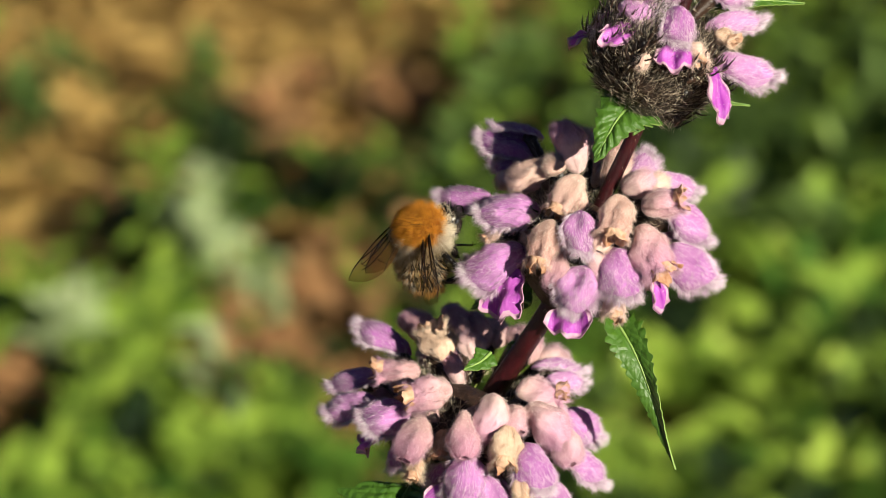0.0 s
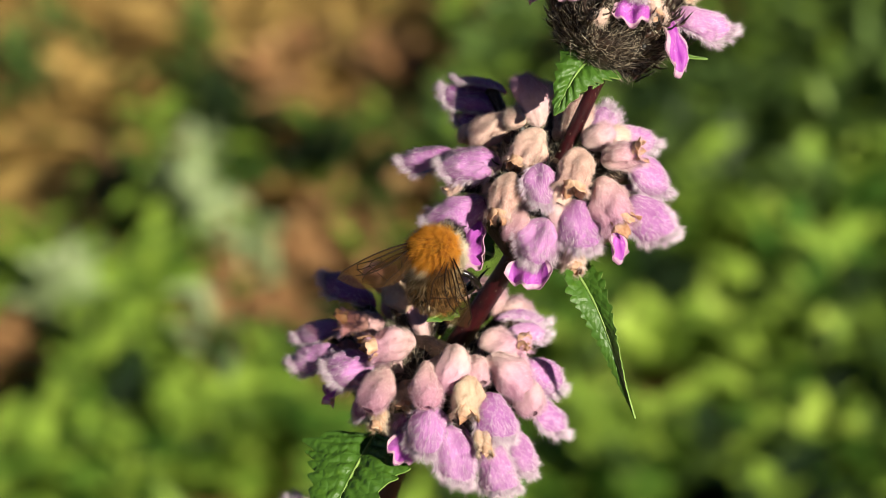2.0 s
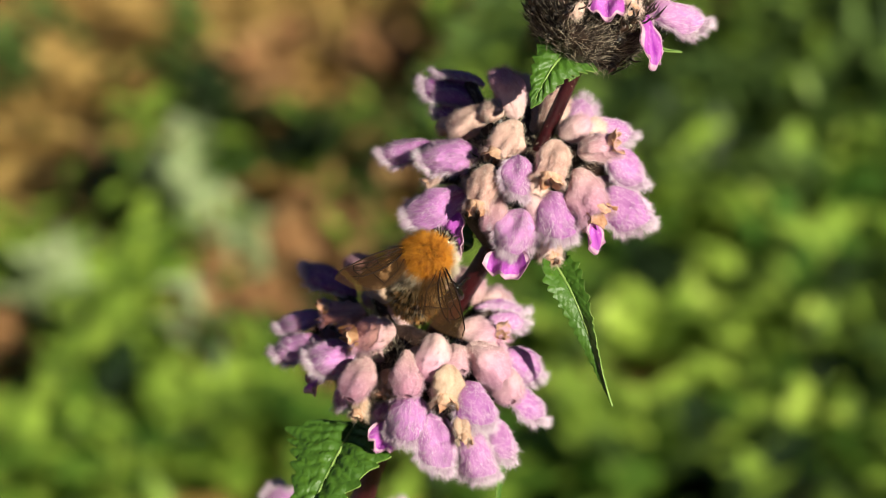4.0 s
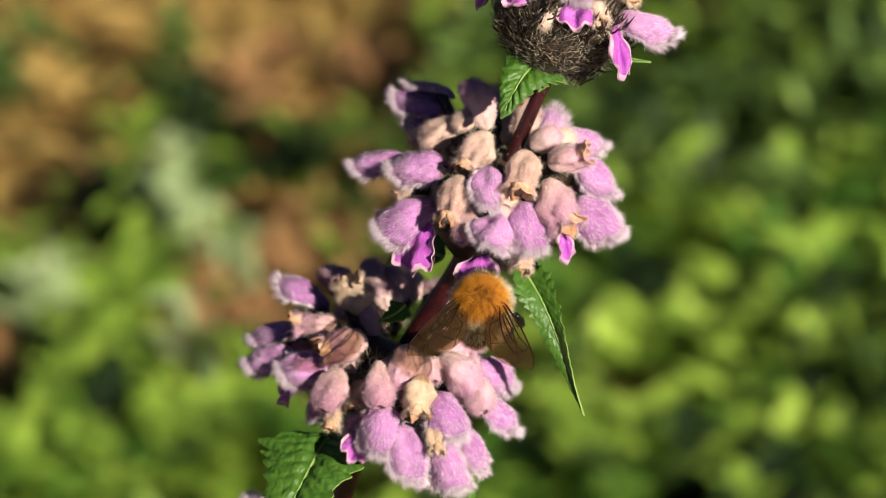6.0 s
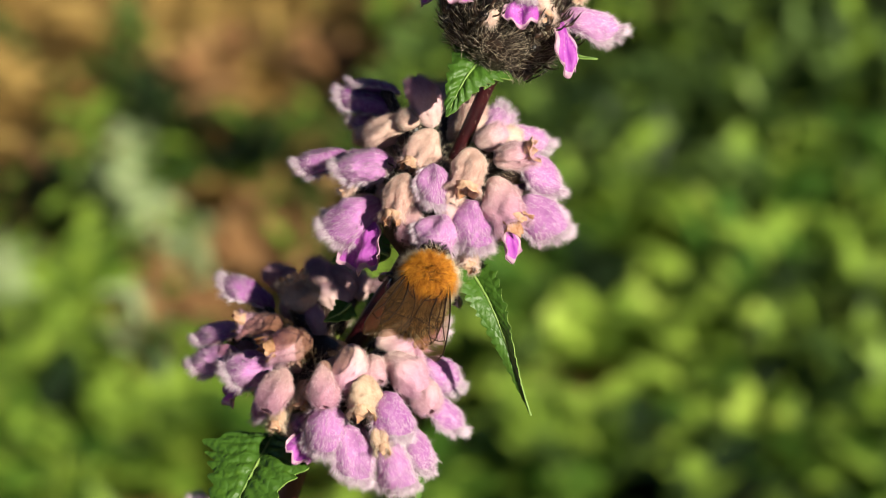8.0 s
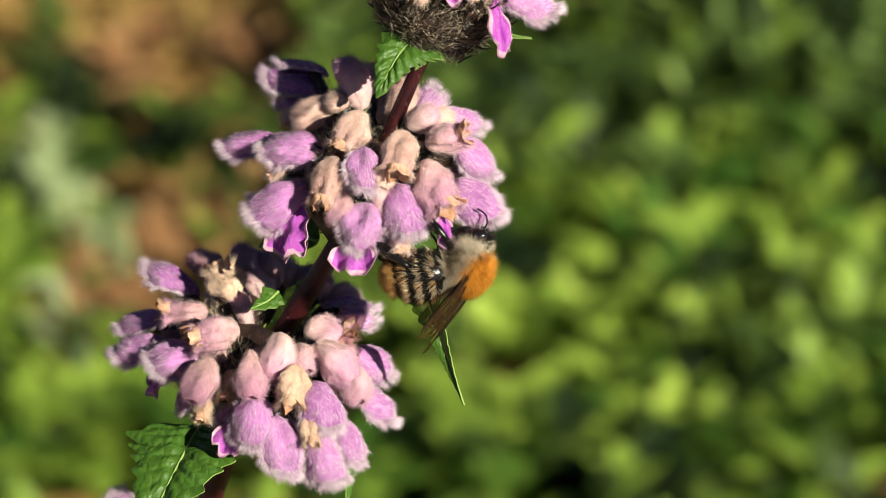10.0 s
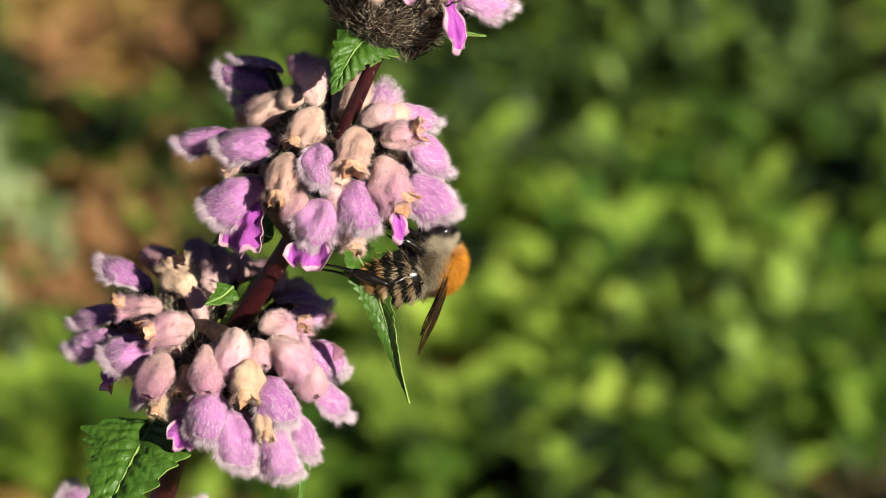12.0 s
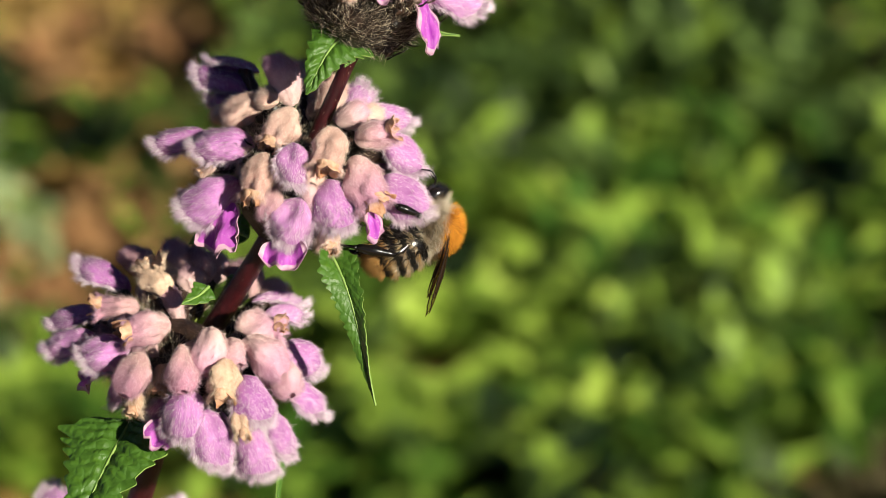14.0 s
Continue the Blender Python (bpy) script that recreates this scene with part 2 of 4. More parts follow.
def tube(shape, points, radii, mat, sides=8, square=0.0):
    """A closed tube along the points; radii at its ends or for each point."""
    n = len(points)
    if len(radii) != n:
        radii = np.interp(np.linspace(0, 1, n), np.linspace(0, 1, len(radii)), radii)
    ring, side = [], None
    for i, p in enumerate(points):
        d = (points[min(i + 1, n - 1)] - points[max(i - 1, 0)]).normalized()
        if side is None:
            side = d.orthogonal().normalized()
        side = (side - d * side.dot(d)).normalized()
        other = d.cross(side)
        for k in range(sides):
            a = 2 * math.pi * k / sides
            r = radii[i] * (1 + square * abs(math.sin(2 * a)))
            ring.append(p + side * (r * math.cos(a)) + other * (r * math.sin(a)))
    faces = grid_faces(n, sides, True)
    faces.append(tuple(range(sides - 1, -1, -1)))
    faces.append(tuple((n - 1) * sides + k for k in range(sides)))
    shape.add([tuple(q) for q in ring], faces, mat)


def fur(shape, roots, ways, lengths, radius, mat, rng, bend=0.25, short=False):
    """Fine tapering three-sided hairs with a slight bend, from roots along ways."""
    n = len(roots)
    if not n:
        return
    ways = ways / np.linalg.norm(ways, axis=1, keepdims=True)
    helper = rng.normal(size=(n, 3))
    a = np.cross(ways, helper)
    a /= np.linalg.norm(a, axis=1, keepdims=True)
    b = np.cross(ways, a)
    radius = radius * rng.uniform(0.7, 1.2, (n, 1))
    lengths = np.asarray(lengths).reshape(n, 1)
    mid = roots + ways * lengths * 0.55 + a * lengths * bend * 0.25 * rng.normal(size=(n, 1))
    tip = roots + ways * lengths + a * lengths * bend * rng.normal(size=(n, 1))
    if short:
        pts = np.empty((n, 4, 3))
        for k, (c, s) in enumerate(((1, 0), (-0.5, 0.866), (-0.5, -0.866))):
            pts[:, k] = roots + (a * c + b * s) * radius
        pts[:, 3] = tip
        cone = np.array(((0, 1, 3), (1, 2, 3), (2, 0, 3)))
        shape.add(pts.reshape(-1, 3), ((np.arange(n) * 4)[:, None, None] + cone).reshape(-1, 3).tolist(), mat)
        return
    pts = np.empty((n, 7, 3))
    for k, (c, s) in enumerate(((1, 0), (-0.5, 0.866), (-0.5, -0.866))):
        off = (a * c + b * s) * radius
        pts[:, k] = roots + off
        pts[:, k + 3] = mid + off * 0.65
    pts[:, 6] = tip
    one = np.array(((0, 1, 4, 3), (1, 2, 5, 4), (2, 0, 3, 5)))
    cap = np.array(((3, 4, 6), (4, 5, 6), (5, 3, 6)))
    base = (np.arange(n) * 7)[:, None, None]
    faces = (base + one).reshape(-1, 4).tolist() + (base + cap).reshape(-1, 3).tolist()
    shape.add(pts.reshape(-1, 3), faces, mat)


RNG = np.random.default_rng(7)


def frame_along(base, tip, up):
    """A pose at base whose x runs to tip and whose z leans to up."""
    x = (Vector(tip) - Vector(base)).normalized()
    z = Vector(up)
    z = (z - x * z.dot(x)).normalized()
    y = z.cross(x)
    m = Matrix((x, y, z)).transposed().to_4x4()
    m.translation = base
    return m


# ---- ground ----
def build_ground():
    s = Shape()
    xs = np.concatenate(([-60, -20, -6, -2], np.linspace(-1, 1.2, 56), [2, 6, 20, 60]))
    ys = np.concatenate(([-60, -20, -6, -2], np.linspace(-0.6, 2.2, 70), [4, 8, 20, 60]))
    pts = []
    for y in ys:
        for x in xs:
            inner = 1.0 if abs(x) < 1.3 and -0.7 < y < 2.3 else 0.0
            z = inner * (0.012 * noise.noise((x * 6, y * 6, 0.3)) + 0.002 * noise.noise((x * 25, y * 25, 2.0))) - 0.012
            pts.append((x, y, z))
    s.add(pts, grid_faces(len(ys), len(xs)), SOIL)
    return tagged(s.make("ground"), "bare brown soil with litter under low weeds", "ground", kind="structure")


def blade(length, width, fold, droop, twist=0.0, steps=5):
    """Points and faces of one leaf with two halves folded along its midrib."""
    pts = []
    for i in range(steps + 1):
        t = i / steps
        w = width * 0.5 * max(0.03, math.sin(math.pi * min(1.0, t * 0.92 + 0.06)) ** 0.8)
        z = -droop * length * t * t
        pts += [(length * t, -w, z + fold * w), (length * t, 0, z), (length * t, w, z + fold * w)]
    return np.array(pts), grid_faces(steps + 1, 3)


def scatter(name, spots, sizes, mat, rng, flat, label, category):
    """One mesh of many small leaves lying or rising over the ground."""
    s = Shape()
    for (x, y, z), size in zip(spots, sizes):
        pts, faces = blade(size, size * rng.uniform(0.25, 0.6) * (0.35 if flat else 1.0), 0.3, rng.uniform(0, 0.4), steps=2)
        turn = Euler((rng.uniform(-0.5, 0.5), -rng.uniform(0.0, 0.4 if flat else 1.1), rng.uniform(0, 6.28))).to_matrix()
        s.add(pts @ np.array(turn).T + (x, y, z), faces, mat)
    return tagged(s.make(name), label, category, kind="stuff")


def green_share(x, y):
    """How green the ground is: dry litter far to one side, weeds elsewhere."""
    edge = 0.03 + 0.04 * noise.noise((x * 5, y * 5, 4.0))
    edge -= 0.05 * max(0.0, min(1.0, (1.15 - y) / 0.15))
    dry = 1 / (1 + math.exp((x - edge) * 45))
    far = 1 / (1 + math.exp(-(y - 1.10) * 30))
    patch = 0.25 + 0.5 * noise.noise((x * 14, y * 14, 9.0))
    return max(0.0, min(1.0, 1 - dry * (0.92 + 0.10 * far) + 0.3 * patch * dry * (1 - 0.7 * far)))


# spots of painted deep shade between the weeds: middle and half width
SHADE_SPOTS = [(0.082, 0.912, 0.030), (0.102, 1.099, 0.030), (0.094, 0.785, 0.018), (0.163, 0.886, 0.016), (-0.143, 1.021, 0.013),
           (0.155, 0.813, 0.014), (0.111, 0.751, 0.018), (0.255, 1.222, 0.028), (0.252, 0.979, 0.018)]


def thicket(x, y):
    """Near 1 in the dense growth behind the plant, fading unevenly to open ground all round."""
    d = math.hypot(max(0.0, abs(x - 0.1) - 0.42), max(0.0, abs(y - 1.25) - 0.5)) + 0.14 * noise.noise((x * 4, y * 4, 3.0))
    return 1 / (1 + math.exp((d - 0.16) * 22))


def build_cover():
    rng = np.random.default_rng(3)
    green, straw, shade_leaves = [], [], []
    while len(green) < 9500 or len(straw) < 6000:
        x, y = rng.uniform(-0.75, 0.95), rng.uniform(0.35, 2.2)
        if rng.uniform() > thicket(x, y):
            continue
        g = green_share(x, y)
        clump = 0.5 + 1.1 * noise.noise((x * 17, y * 13, 1.7))
        # shade spots and thin growth get almost black leaves in place of shade
        if any((x - a) ** 2 + 0.4 * (y - b) ** 2 < r * r for a, b, r in SHADE_SPOTS):
            if len(shade_leaves) < 5000:
                shade_leaves.append((x, y, rng.uniform(-0.002, 0.008)))
        elif rng.uniform() < g:
            if len(green) < 9500 and rng.uniform() < max(0.06, clump):
                green.append((x, y, rng.uniform(0, 0.02 + 0.055 * max(0.0, clump))))
            elif len(shade_leaves) < 5000 and clump < 0.3 and x > 0.01 + 0.03 * noise.noise((y * 9, 2.0, 5.0)):
                shade_leaves.append((x, y, rng.uniform(-0.002, 0.008)))
        elif len(straw) < 6000:
            straw.append((x, y, rng.uniform(-0.005, 0.012)))
    sizes = list(rng.uniform(0.011, 0.028, len(green)))
    # thinner growth all about the patch that lies behind the plant
    while len(green) < 24000:
        x, y = rng.normal(0.1, 1.1), rng.normal(0.9, 1.1)
        if rng.uniform() > thicket(x, y) and rng.uniform() < 0.45 + 0.9 * noise.noise((x * 3, y * 3, 6.0)):
            green.append((x, y, rng.uniform(-0.01, 0.03)))
            sizes.append(rng.uniform(0.02, 0.06))
    while len(straw) < 11000:
        x, y = rng.normal(-0.1, 1.5), rng.normal(0.9, 1.5)
        if rng.uniform() > thicket(x, y):
            straw.append((x, y, rng.uniform(-0.012, 0.005)))
    scatter("ground_cover", green, sizes, COVER, rng, False, "low green weeds covering the soil", "ground cover")
    scatter("dry_litter", straw, rng.uniform(0.02, 0.06, len(straw)), STRAW, rng, True, "dry brown grass litter on the soil", "litter")
    scatter("leaf_mould", shade_leaves, rng.uniform(0.02, 0.045, len(shade_leaves)), SHADE_FILL, rng, False, "almost black leaves painting the shade between the weeds", "leaf mould")


def weed(height, leaves, size, mat, lean=0.15, seed=1, slim=0.45, upright=0.0, label="leafy green weed growing from the soil"):
    """An upright weed: a stem and leaves set around it, larger below."""
    rng = np.random.default_rng(seed)
    root = new("weed")
    s = Shape()
    top = Vector((lean * height * rng.uniform(-1, 1), lean * height * rng.uniform(-1, 1), height))
    line = smooth_line([(0, 0, -0.01), tuple(top * 0.5 + Vector((0.004, -0.003, 0))), tuple(top)], 5)
    tube(s, line, [0.0016, 0.0008], mat, 6)
    s.make("stem", root)
    s = Shape()
    for i in range(leaves):
        t = 0.15 + 0.85 * (i + 0.5) / leaves
        at = line[min(len(line) - 1, int(t * len(line)))]
        long = size * (1.15 - 0.5 * t) * rng.uniform(0.75, 1.2)
        pts, faces = blade(long, long * slim * rng.uniform(0.8, 1.2), 0.25, rng.uniform(0.05, 0.35))
        turn = Euler((rng.uniform(-0.3, 0.3), -rng.uniform(0.1, 0.9) - upright, i * 2.4 + rng.uniform(-0.4, 0.4))).to_matrix()
        s.add(pts @ np.array(turn).T + tuple(at), faces, mat)
    s.make("foliage", root)
    return tagged(root, label, "weed", "background weeds")


def build_weeds():
    """Drifts of weeds behind the plant; each drift: its middle, its half width and how many grow in it."""
    rng = np.random.default_rng(11)
    tall = weed(0.038, 12, 0.032, WEED, seed=1)
    broad = weed(0.04, 10, 0.028, WEED, seed=2, slim=0.6)
    dark = weed(0.036, 14, 0.034, SHADE_GREEN, seed=3, label="near-black green weed, its colour painting deep shade")
    sunny = weed(0.042, 10, 0.030, BRIGHT, seed=4, slim=0.6, label="bright yellow-green weed with sunlight painted into its colour")
    pale = weed(0.05, 8, 0.017, SILVER, seed=5, slim=0.4, label="pale felted grey-green weed in the sun")
    spire = weed(0.062, 16, 0.022, SILVER, seed=7, slim=0.4, label="tall pale felted grey-green weed in the sun")
    brown = weed(0.02, 8, 0.030, DRY, seed=6, slim=0.5, label="withered reddish-brown weed on the soil")
    small = weed(0.055, 26, 0.017, DUSTY, seed=8, slim=0.5, label="small-leaved dusty green weed growing from the soil")
    bush = weed(0.045, 22, 0.020, DUSTY, seed=9, slim=0.6, label="bushy dusty green weed growing from the soil")
    lance = weed(0.03, 5, 0.044, BRIGHT, seed=10, slim=0.42, upright=0.5, label="upright broad-leaved yellow-green weed with sunlight painted into its colour")
    kinds = [tall, broad, dark, sunny, pale, spire, brown, small, bush, lance]
    for i, ob in enumerate(kinds):
        ob.matrix_basis = pose(0.36 + 0.04 * i, 1.05 + 0.07 * ((i * 4) % 9), 0)
    felted = [
        (-0.122, 1.024, 0.005, 3), (-0.118, 0.982, 0.005, 2), (-0.168, 0.893, 0.007, 3), (-0.095, 0.942, 0.009, 2), (-0.107, 0.857, 0.006, 2),
        (-0.172, 0.903, 0.005, 2)]
    # bright drifts: sunlit spots, with the light put into the leaf colour
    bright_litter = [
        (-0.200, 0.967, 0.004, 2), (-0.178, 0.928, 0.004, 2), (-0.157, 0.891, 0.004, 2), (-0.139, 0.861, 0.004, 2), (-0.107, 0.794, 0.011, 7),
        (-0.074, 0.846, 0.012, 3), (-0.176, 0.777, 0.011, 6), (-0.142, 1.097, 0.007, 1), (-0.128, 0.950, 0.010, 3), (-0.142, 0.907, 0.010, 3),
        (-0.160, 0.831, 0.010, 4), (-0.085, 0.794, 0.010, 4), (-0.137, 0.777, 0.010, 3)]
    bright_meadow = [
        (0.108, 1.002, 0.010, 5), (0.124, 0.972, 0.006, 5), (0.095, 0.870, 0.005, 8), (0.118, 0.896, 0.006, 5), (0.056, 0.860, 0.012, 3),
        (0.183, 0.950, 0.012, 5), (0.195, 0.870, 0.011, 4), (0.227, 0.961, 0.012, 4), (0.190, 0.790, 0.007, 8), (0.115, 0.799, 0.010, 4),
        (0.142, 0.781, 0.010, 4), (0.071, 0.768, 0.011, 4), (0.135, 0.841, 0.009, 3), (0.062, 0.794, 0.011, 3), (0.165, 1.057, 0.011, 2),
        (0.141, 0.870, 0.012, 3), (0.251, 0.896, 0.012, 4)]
    leafy = [
        (0.119, 0.813, 0.013, 3), (0.160, 0.768, 0.013, 5), (0.043, 0.902, 0.019, 4), (0.016, 0.763, 0.017, 5), (0.048, 0.751, 0.013, 3),
        (0.084, 0.979, 0.015, 3), (0.159, 0.956, 0.015, 5), (0.188, 1.027, 0.018, 4), (0.135, 0.912, 0.014, 4), (0.215, 1.034, 0.018, 5),
        (0.226, 0.881, 0.017, 6), (0.219, 0.808, 0.016, 6), (0.275, 0.991, 0.018, 5), (-0.028, 0.861, 0.019, 1), (-0.045, 0.786, 0.018, 2),
        (-0.102, 1.053, 0.013, 1)]
    dusty = [
        (0.005, 1.172, 0.010, 4), (-0.138, 1.210, 0.007, 2), (-0.212, 1.187, 0.007, 2), (0.125, 1.121, 0.011, 4), (0.146, 1.114, 0.014, 5),
        (0.193, 1.209, 0.017, 6), (0.206, 1.135, 0.017, 6), (0.167, 1.186, 0.014, 4), (0.031, 1.202, 0.011, 3), (0.232, 1.164, 0.017, 5),
        (0.242, 1.080, 0.016, 5), (0.285, 1.142, 0.019, 7), (0.286, 1.054, 0.016, 5), (0.073, 1.023, 0.013, 4), (0.061, 1.108, 0.016, 5),
        (0.134, 1.004, 0.015, 4), (-0.010, 1.081, 0.013, 3)]
    # near-black weeds added to paint the deep shade behind the plant
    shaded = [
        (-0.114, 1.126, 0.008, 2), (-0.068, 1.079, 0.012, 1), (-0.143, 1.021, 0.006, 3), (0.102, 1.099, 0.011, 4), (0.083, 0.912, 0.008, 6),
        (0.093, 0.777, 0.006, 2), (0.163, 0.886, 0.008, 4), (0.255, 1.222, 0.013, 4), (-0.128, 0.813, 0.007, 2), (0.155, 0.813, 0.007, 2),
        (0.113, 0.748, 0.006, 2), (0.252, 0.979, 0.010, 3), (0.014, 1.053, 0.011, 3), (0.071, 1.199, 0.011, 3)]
    withered = [
        (-0.056, 1.019, 0.016, 5), (-0.090, 0.922, 0.015, 7), (-0.088, 0.881, 0.012, 5), (-0.184, 0.891, 0.012, 5), (-0.164, 1.062, 0.013, 4),
        (-0.062, 0.886, 0.012, 5), (-0.065, 0.972, 0.013, 5), (-0.108, 0.938, 0.010, 4), (0.071, 0.853, 0.010, 4), (0.109, 0.822, 0.003, 2),
        (-0.091, 1.208, 0.013, 3), (-0.033, 1.215, 0.015, 3), (-0.033, 1.062, 0.011, 2)]
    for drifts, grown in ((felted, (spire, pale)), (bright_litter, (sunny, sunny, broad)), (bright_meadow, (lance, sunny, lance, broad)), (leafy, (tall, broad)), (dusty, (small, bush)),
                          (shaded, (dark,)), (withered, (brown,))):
        for x, y, half, number in drifts:
            for k in range(number):
                ob = grown[k % len(grown)]
                copy_thing(ob, pose(x + half * rng.uniform(-1, 1), y + 1.6 * half * rng.uniform(-1, 1), 0, 0, 0, rng.uniform(0, 360)))


# ---- flowering plant ----
plant = new("flowering_plant")
plant.matrix_basis = STAND
tagged(plant, "upright mauve-flowered plant with furry whorls on a maroon stalk", "plant")


def V(p):
    return Vector(p) * MM


def build_stem():
    s = Shape()
    line = smooth_line([V(p) for p in ((-50, -455, -212), (-46, -210, -99), (-31, -82, -40), (-17.1, -33.3, -17), (-11.1, -19.1, -9),
                                       (-7.3, -12.8, -6), (-3.8, -7.2, -2.5), (-1.2, -2.0, -0.5), (1.6, 3.9, 1.0), (4.2, 9.6, 3), (6.6, 14.7, 5), (9.9, 25.9, 8), (12.5, 38, 11))], 6)
    tube(s, line, [r * MM for r in (2.0, 1.8, 1.4, 1.15, 1.02, 0.95, 0.9, 0.8, 0.68, 0.62, 0.6, 0.55, 0.5)], STALK, 12, 0.12)
    roots, ways = [], []
    for i in range(14, len(line) - 2):
        for k in range(7):
            d = (line[i + 1] - line[i])
            at = line[i] + d * RNG.uniform()
            w = Vector(RNG.normal(size=3))
            w = (w - d * (w.dot(d) / d.length_squared)).normalized()
            roots.append(at + w * 0.0009)
            ways.append(w - d.normalized() * 0.3)
    fur(s, np.array(roots), np.array(ways), RNG.uniform(0.0003, 0.0007, len(roots)), 0.00002, BRISTLE, RNG)
    return s.make("stalk", plant, label="square maroon stalk")


AXIS = Vector((0.47, 0.82, 0.30)).normalized()


def whorl(centre, reach, number, seed, low=-0.9, high=0.12, front=-0.5, heart=True, shag=2600, blush=0.5):
    """The bristly cluster of dark calyces from which the flowers of one storey come."""
    rng = np.random.default_rng(seed)
    s = Shape()
    c = V(centre)
    core = []
    for i in range(9):
        for j in range(14):
            a, b = math.pi * (i + 0.05) / 8.1, 2 * math.pi * j / 14
            q = Vector((math.sin(a) * math.cos(b), math.sin(a) * math.sin(b), math.cos(a)))
            q -= AXIS * (q.dot(AXIS) * 0.12)
            core.append(tuple(c - AXIS * 0.0016 + q * reach * MM * ((0.80 if heart else 0.74) + 0.14 * rng.uniform())))
    s.add(core, grid_faces(9, 14, True), CALYX)
    made = 0
    while made < number:
        d = Vector(rng.normal(size=3)).normalized()
        if not (low < d.dot(AXIS) < high) or d.z < front:
            continue
        made += 1
        curl = AXIS * 0.7
        long = reach * MM * rng.uniform(0.8, 1.1) * (0.82 if heart else 1.0)
        a, b, e = c + d * long * 0.2, c + d * long * 0.62, c + (d + curl * 0.5).normalized() * long
        line = smooth_line([a, b, e], 3)
        tube(s, line, [0.0003, 0.0008, 0.0009, 0.0004], CALYX, 7)
        out = (e - b).normalized()
        side = out.orthogonal().normalized()
        for k in range(5):
            ang = 2 * math.pi * k / 5 + rng.uniform(-0.3, 0.3)
            w = Matrix.Rotation(ang, 3, out) @ side
            p = e + w * 0.0007
            tip = p + (out * (0.8 if heart else 0.35) + w * rng.uniform(0.1, 0.7) + AXIS * (0.3 if heart else 0.8)).normalized() * MM * rng.uniform(0.6, 1.2) * (1.0 if heart else 1.6)
            tube(s, smooth_line([p, (p + tip) / 2 + w * 0.0002, tip], 2), [0.00013, 0.00009, 0.00003] if heart else [0.00014, 0.00010, 0.00003], CALYX, 4)
        n = 110
        t = rng.uniform(0.3, 1.0, n)
        spots = np.array([np.array(a.lerp(e, q)) for q in t])
        w = rng.normal(size=(n, 3))
        w -= np.outer(w @ np.array(out), np.array(out))
        w /= np.linalg.norm(w, axis=1, keepdims=True)
        fur(s, spots + w * 0.0008, w + np.array(out) * 0.7, rng.uniform(0.0005, 0.0016, n), 0.000022, BRISTLE, rng, 0.3)
    d = rng.normal(size=(shag * 6, 3))
    d /= np.linalg.norm(d, axis=1, keepdims=True)
    up = np.array(AXIS)
    d = d[(d @ up > low - 0.05) & (d @ up < high + 0.45) & (d[:, 2] > front)][:shag]
    roots = np.array(c) + d * (reach * MM * rng.uniform(0.7, 0.95, (len(d), 1)))
    rise = up - d * (d @ up)[:, None]
    rise /= np.linalg.norm(rise, axis=1, keepdims=True)
    swirl = np.cross(d, up) * rng.normal(size=(len(d), 1)) * 0.35
    order = np.argsort(d @ up) if heart else rng.permutation(len(d))
    d, roots, rise, swirl = d[order], roots[order], rise[order], swirl[order]
    k = len(d) // 3
    fur(s, roots[:k], d[:k] * 0.2 + rise[:k] * 0.9 + swirl[:k], MM * rng.uniform(1.4, 3.2, k), 0.00005, CALYX, rng, 0.25)
    lean, climb = (0.8, 0.5) if heart else (0.45, 0.8)
    fur(s, roots[k:], d[k:] * lean + rise[k:] * climb + swirl[k:] * 1.6, MM * rng.uniform(0.7, 2.2, len(d) - k), 0.000024 if heart else 0.00003, BRISTLE, rng, 0.35)
    if heart:
        for k in range(10):
            d = (AXIS + Vector(rng.normal(size=3)) * 0.45).normalized()
            tube(s, smooth_line([c + d * 0.001, c + d * 0.0025, c + d * 0.0038 + Vector(rng.normal(size=3)) * 0.0006], 2), [0.0005, 0.0004, 0.00005], FRESH, 5)
    ob = s.make("flower_whorl", plant, label="dark bristly calyces carrying mauve flowers")
    return {"ob": ob, "centre": c, "blush": blush}


def crest(w, base, tip, roll=0.0):
    mid = (V(base) + V(tip)) / 2
    up = (mid - w["centre"]).normalized() * 0.8 + AXIS * 0.35 + Vector((0, 0.1, 0.25))
    return Matrix.Rotation(roll, 3, (V(tip) - V(base)).normalized()) @ up


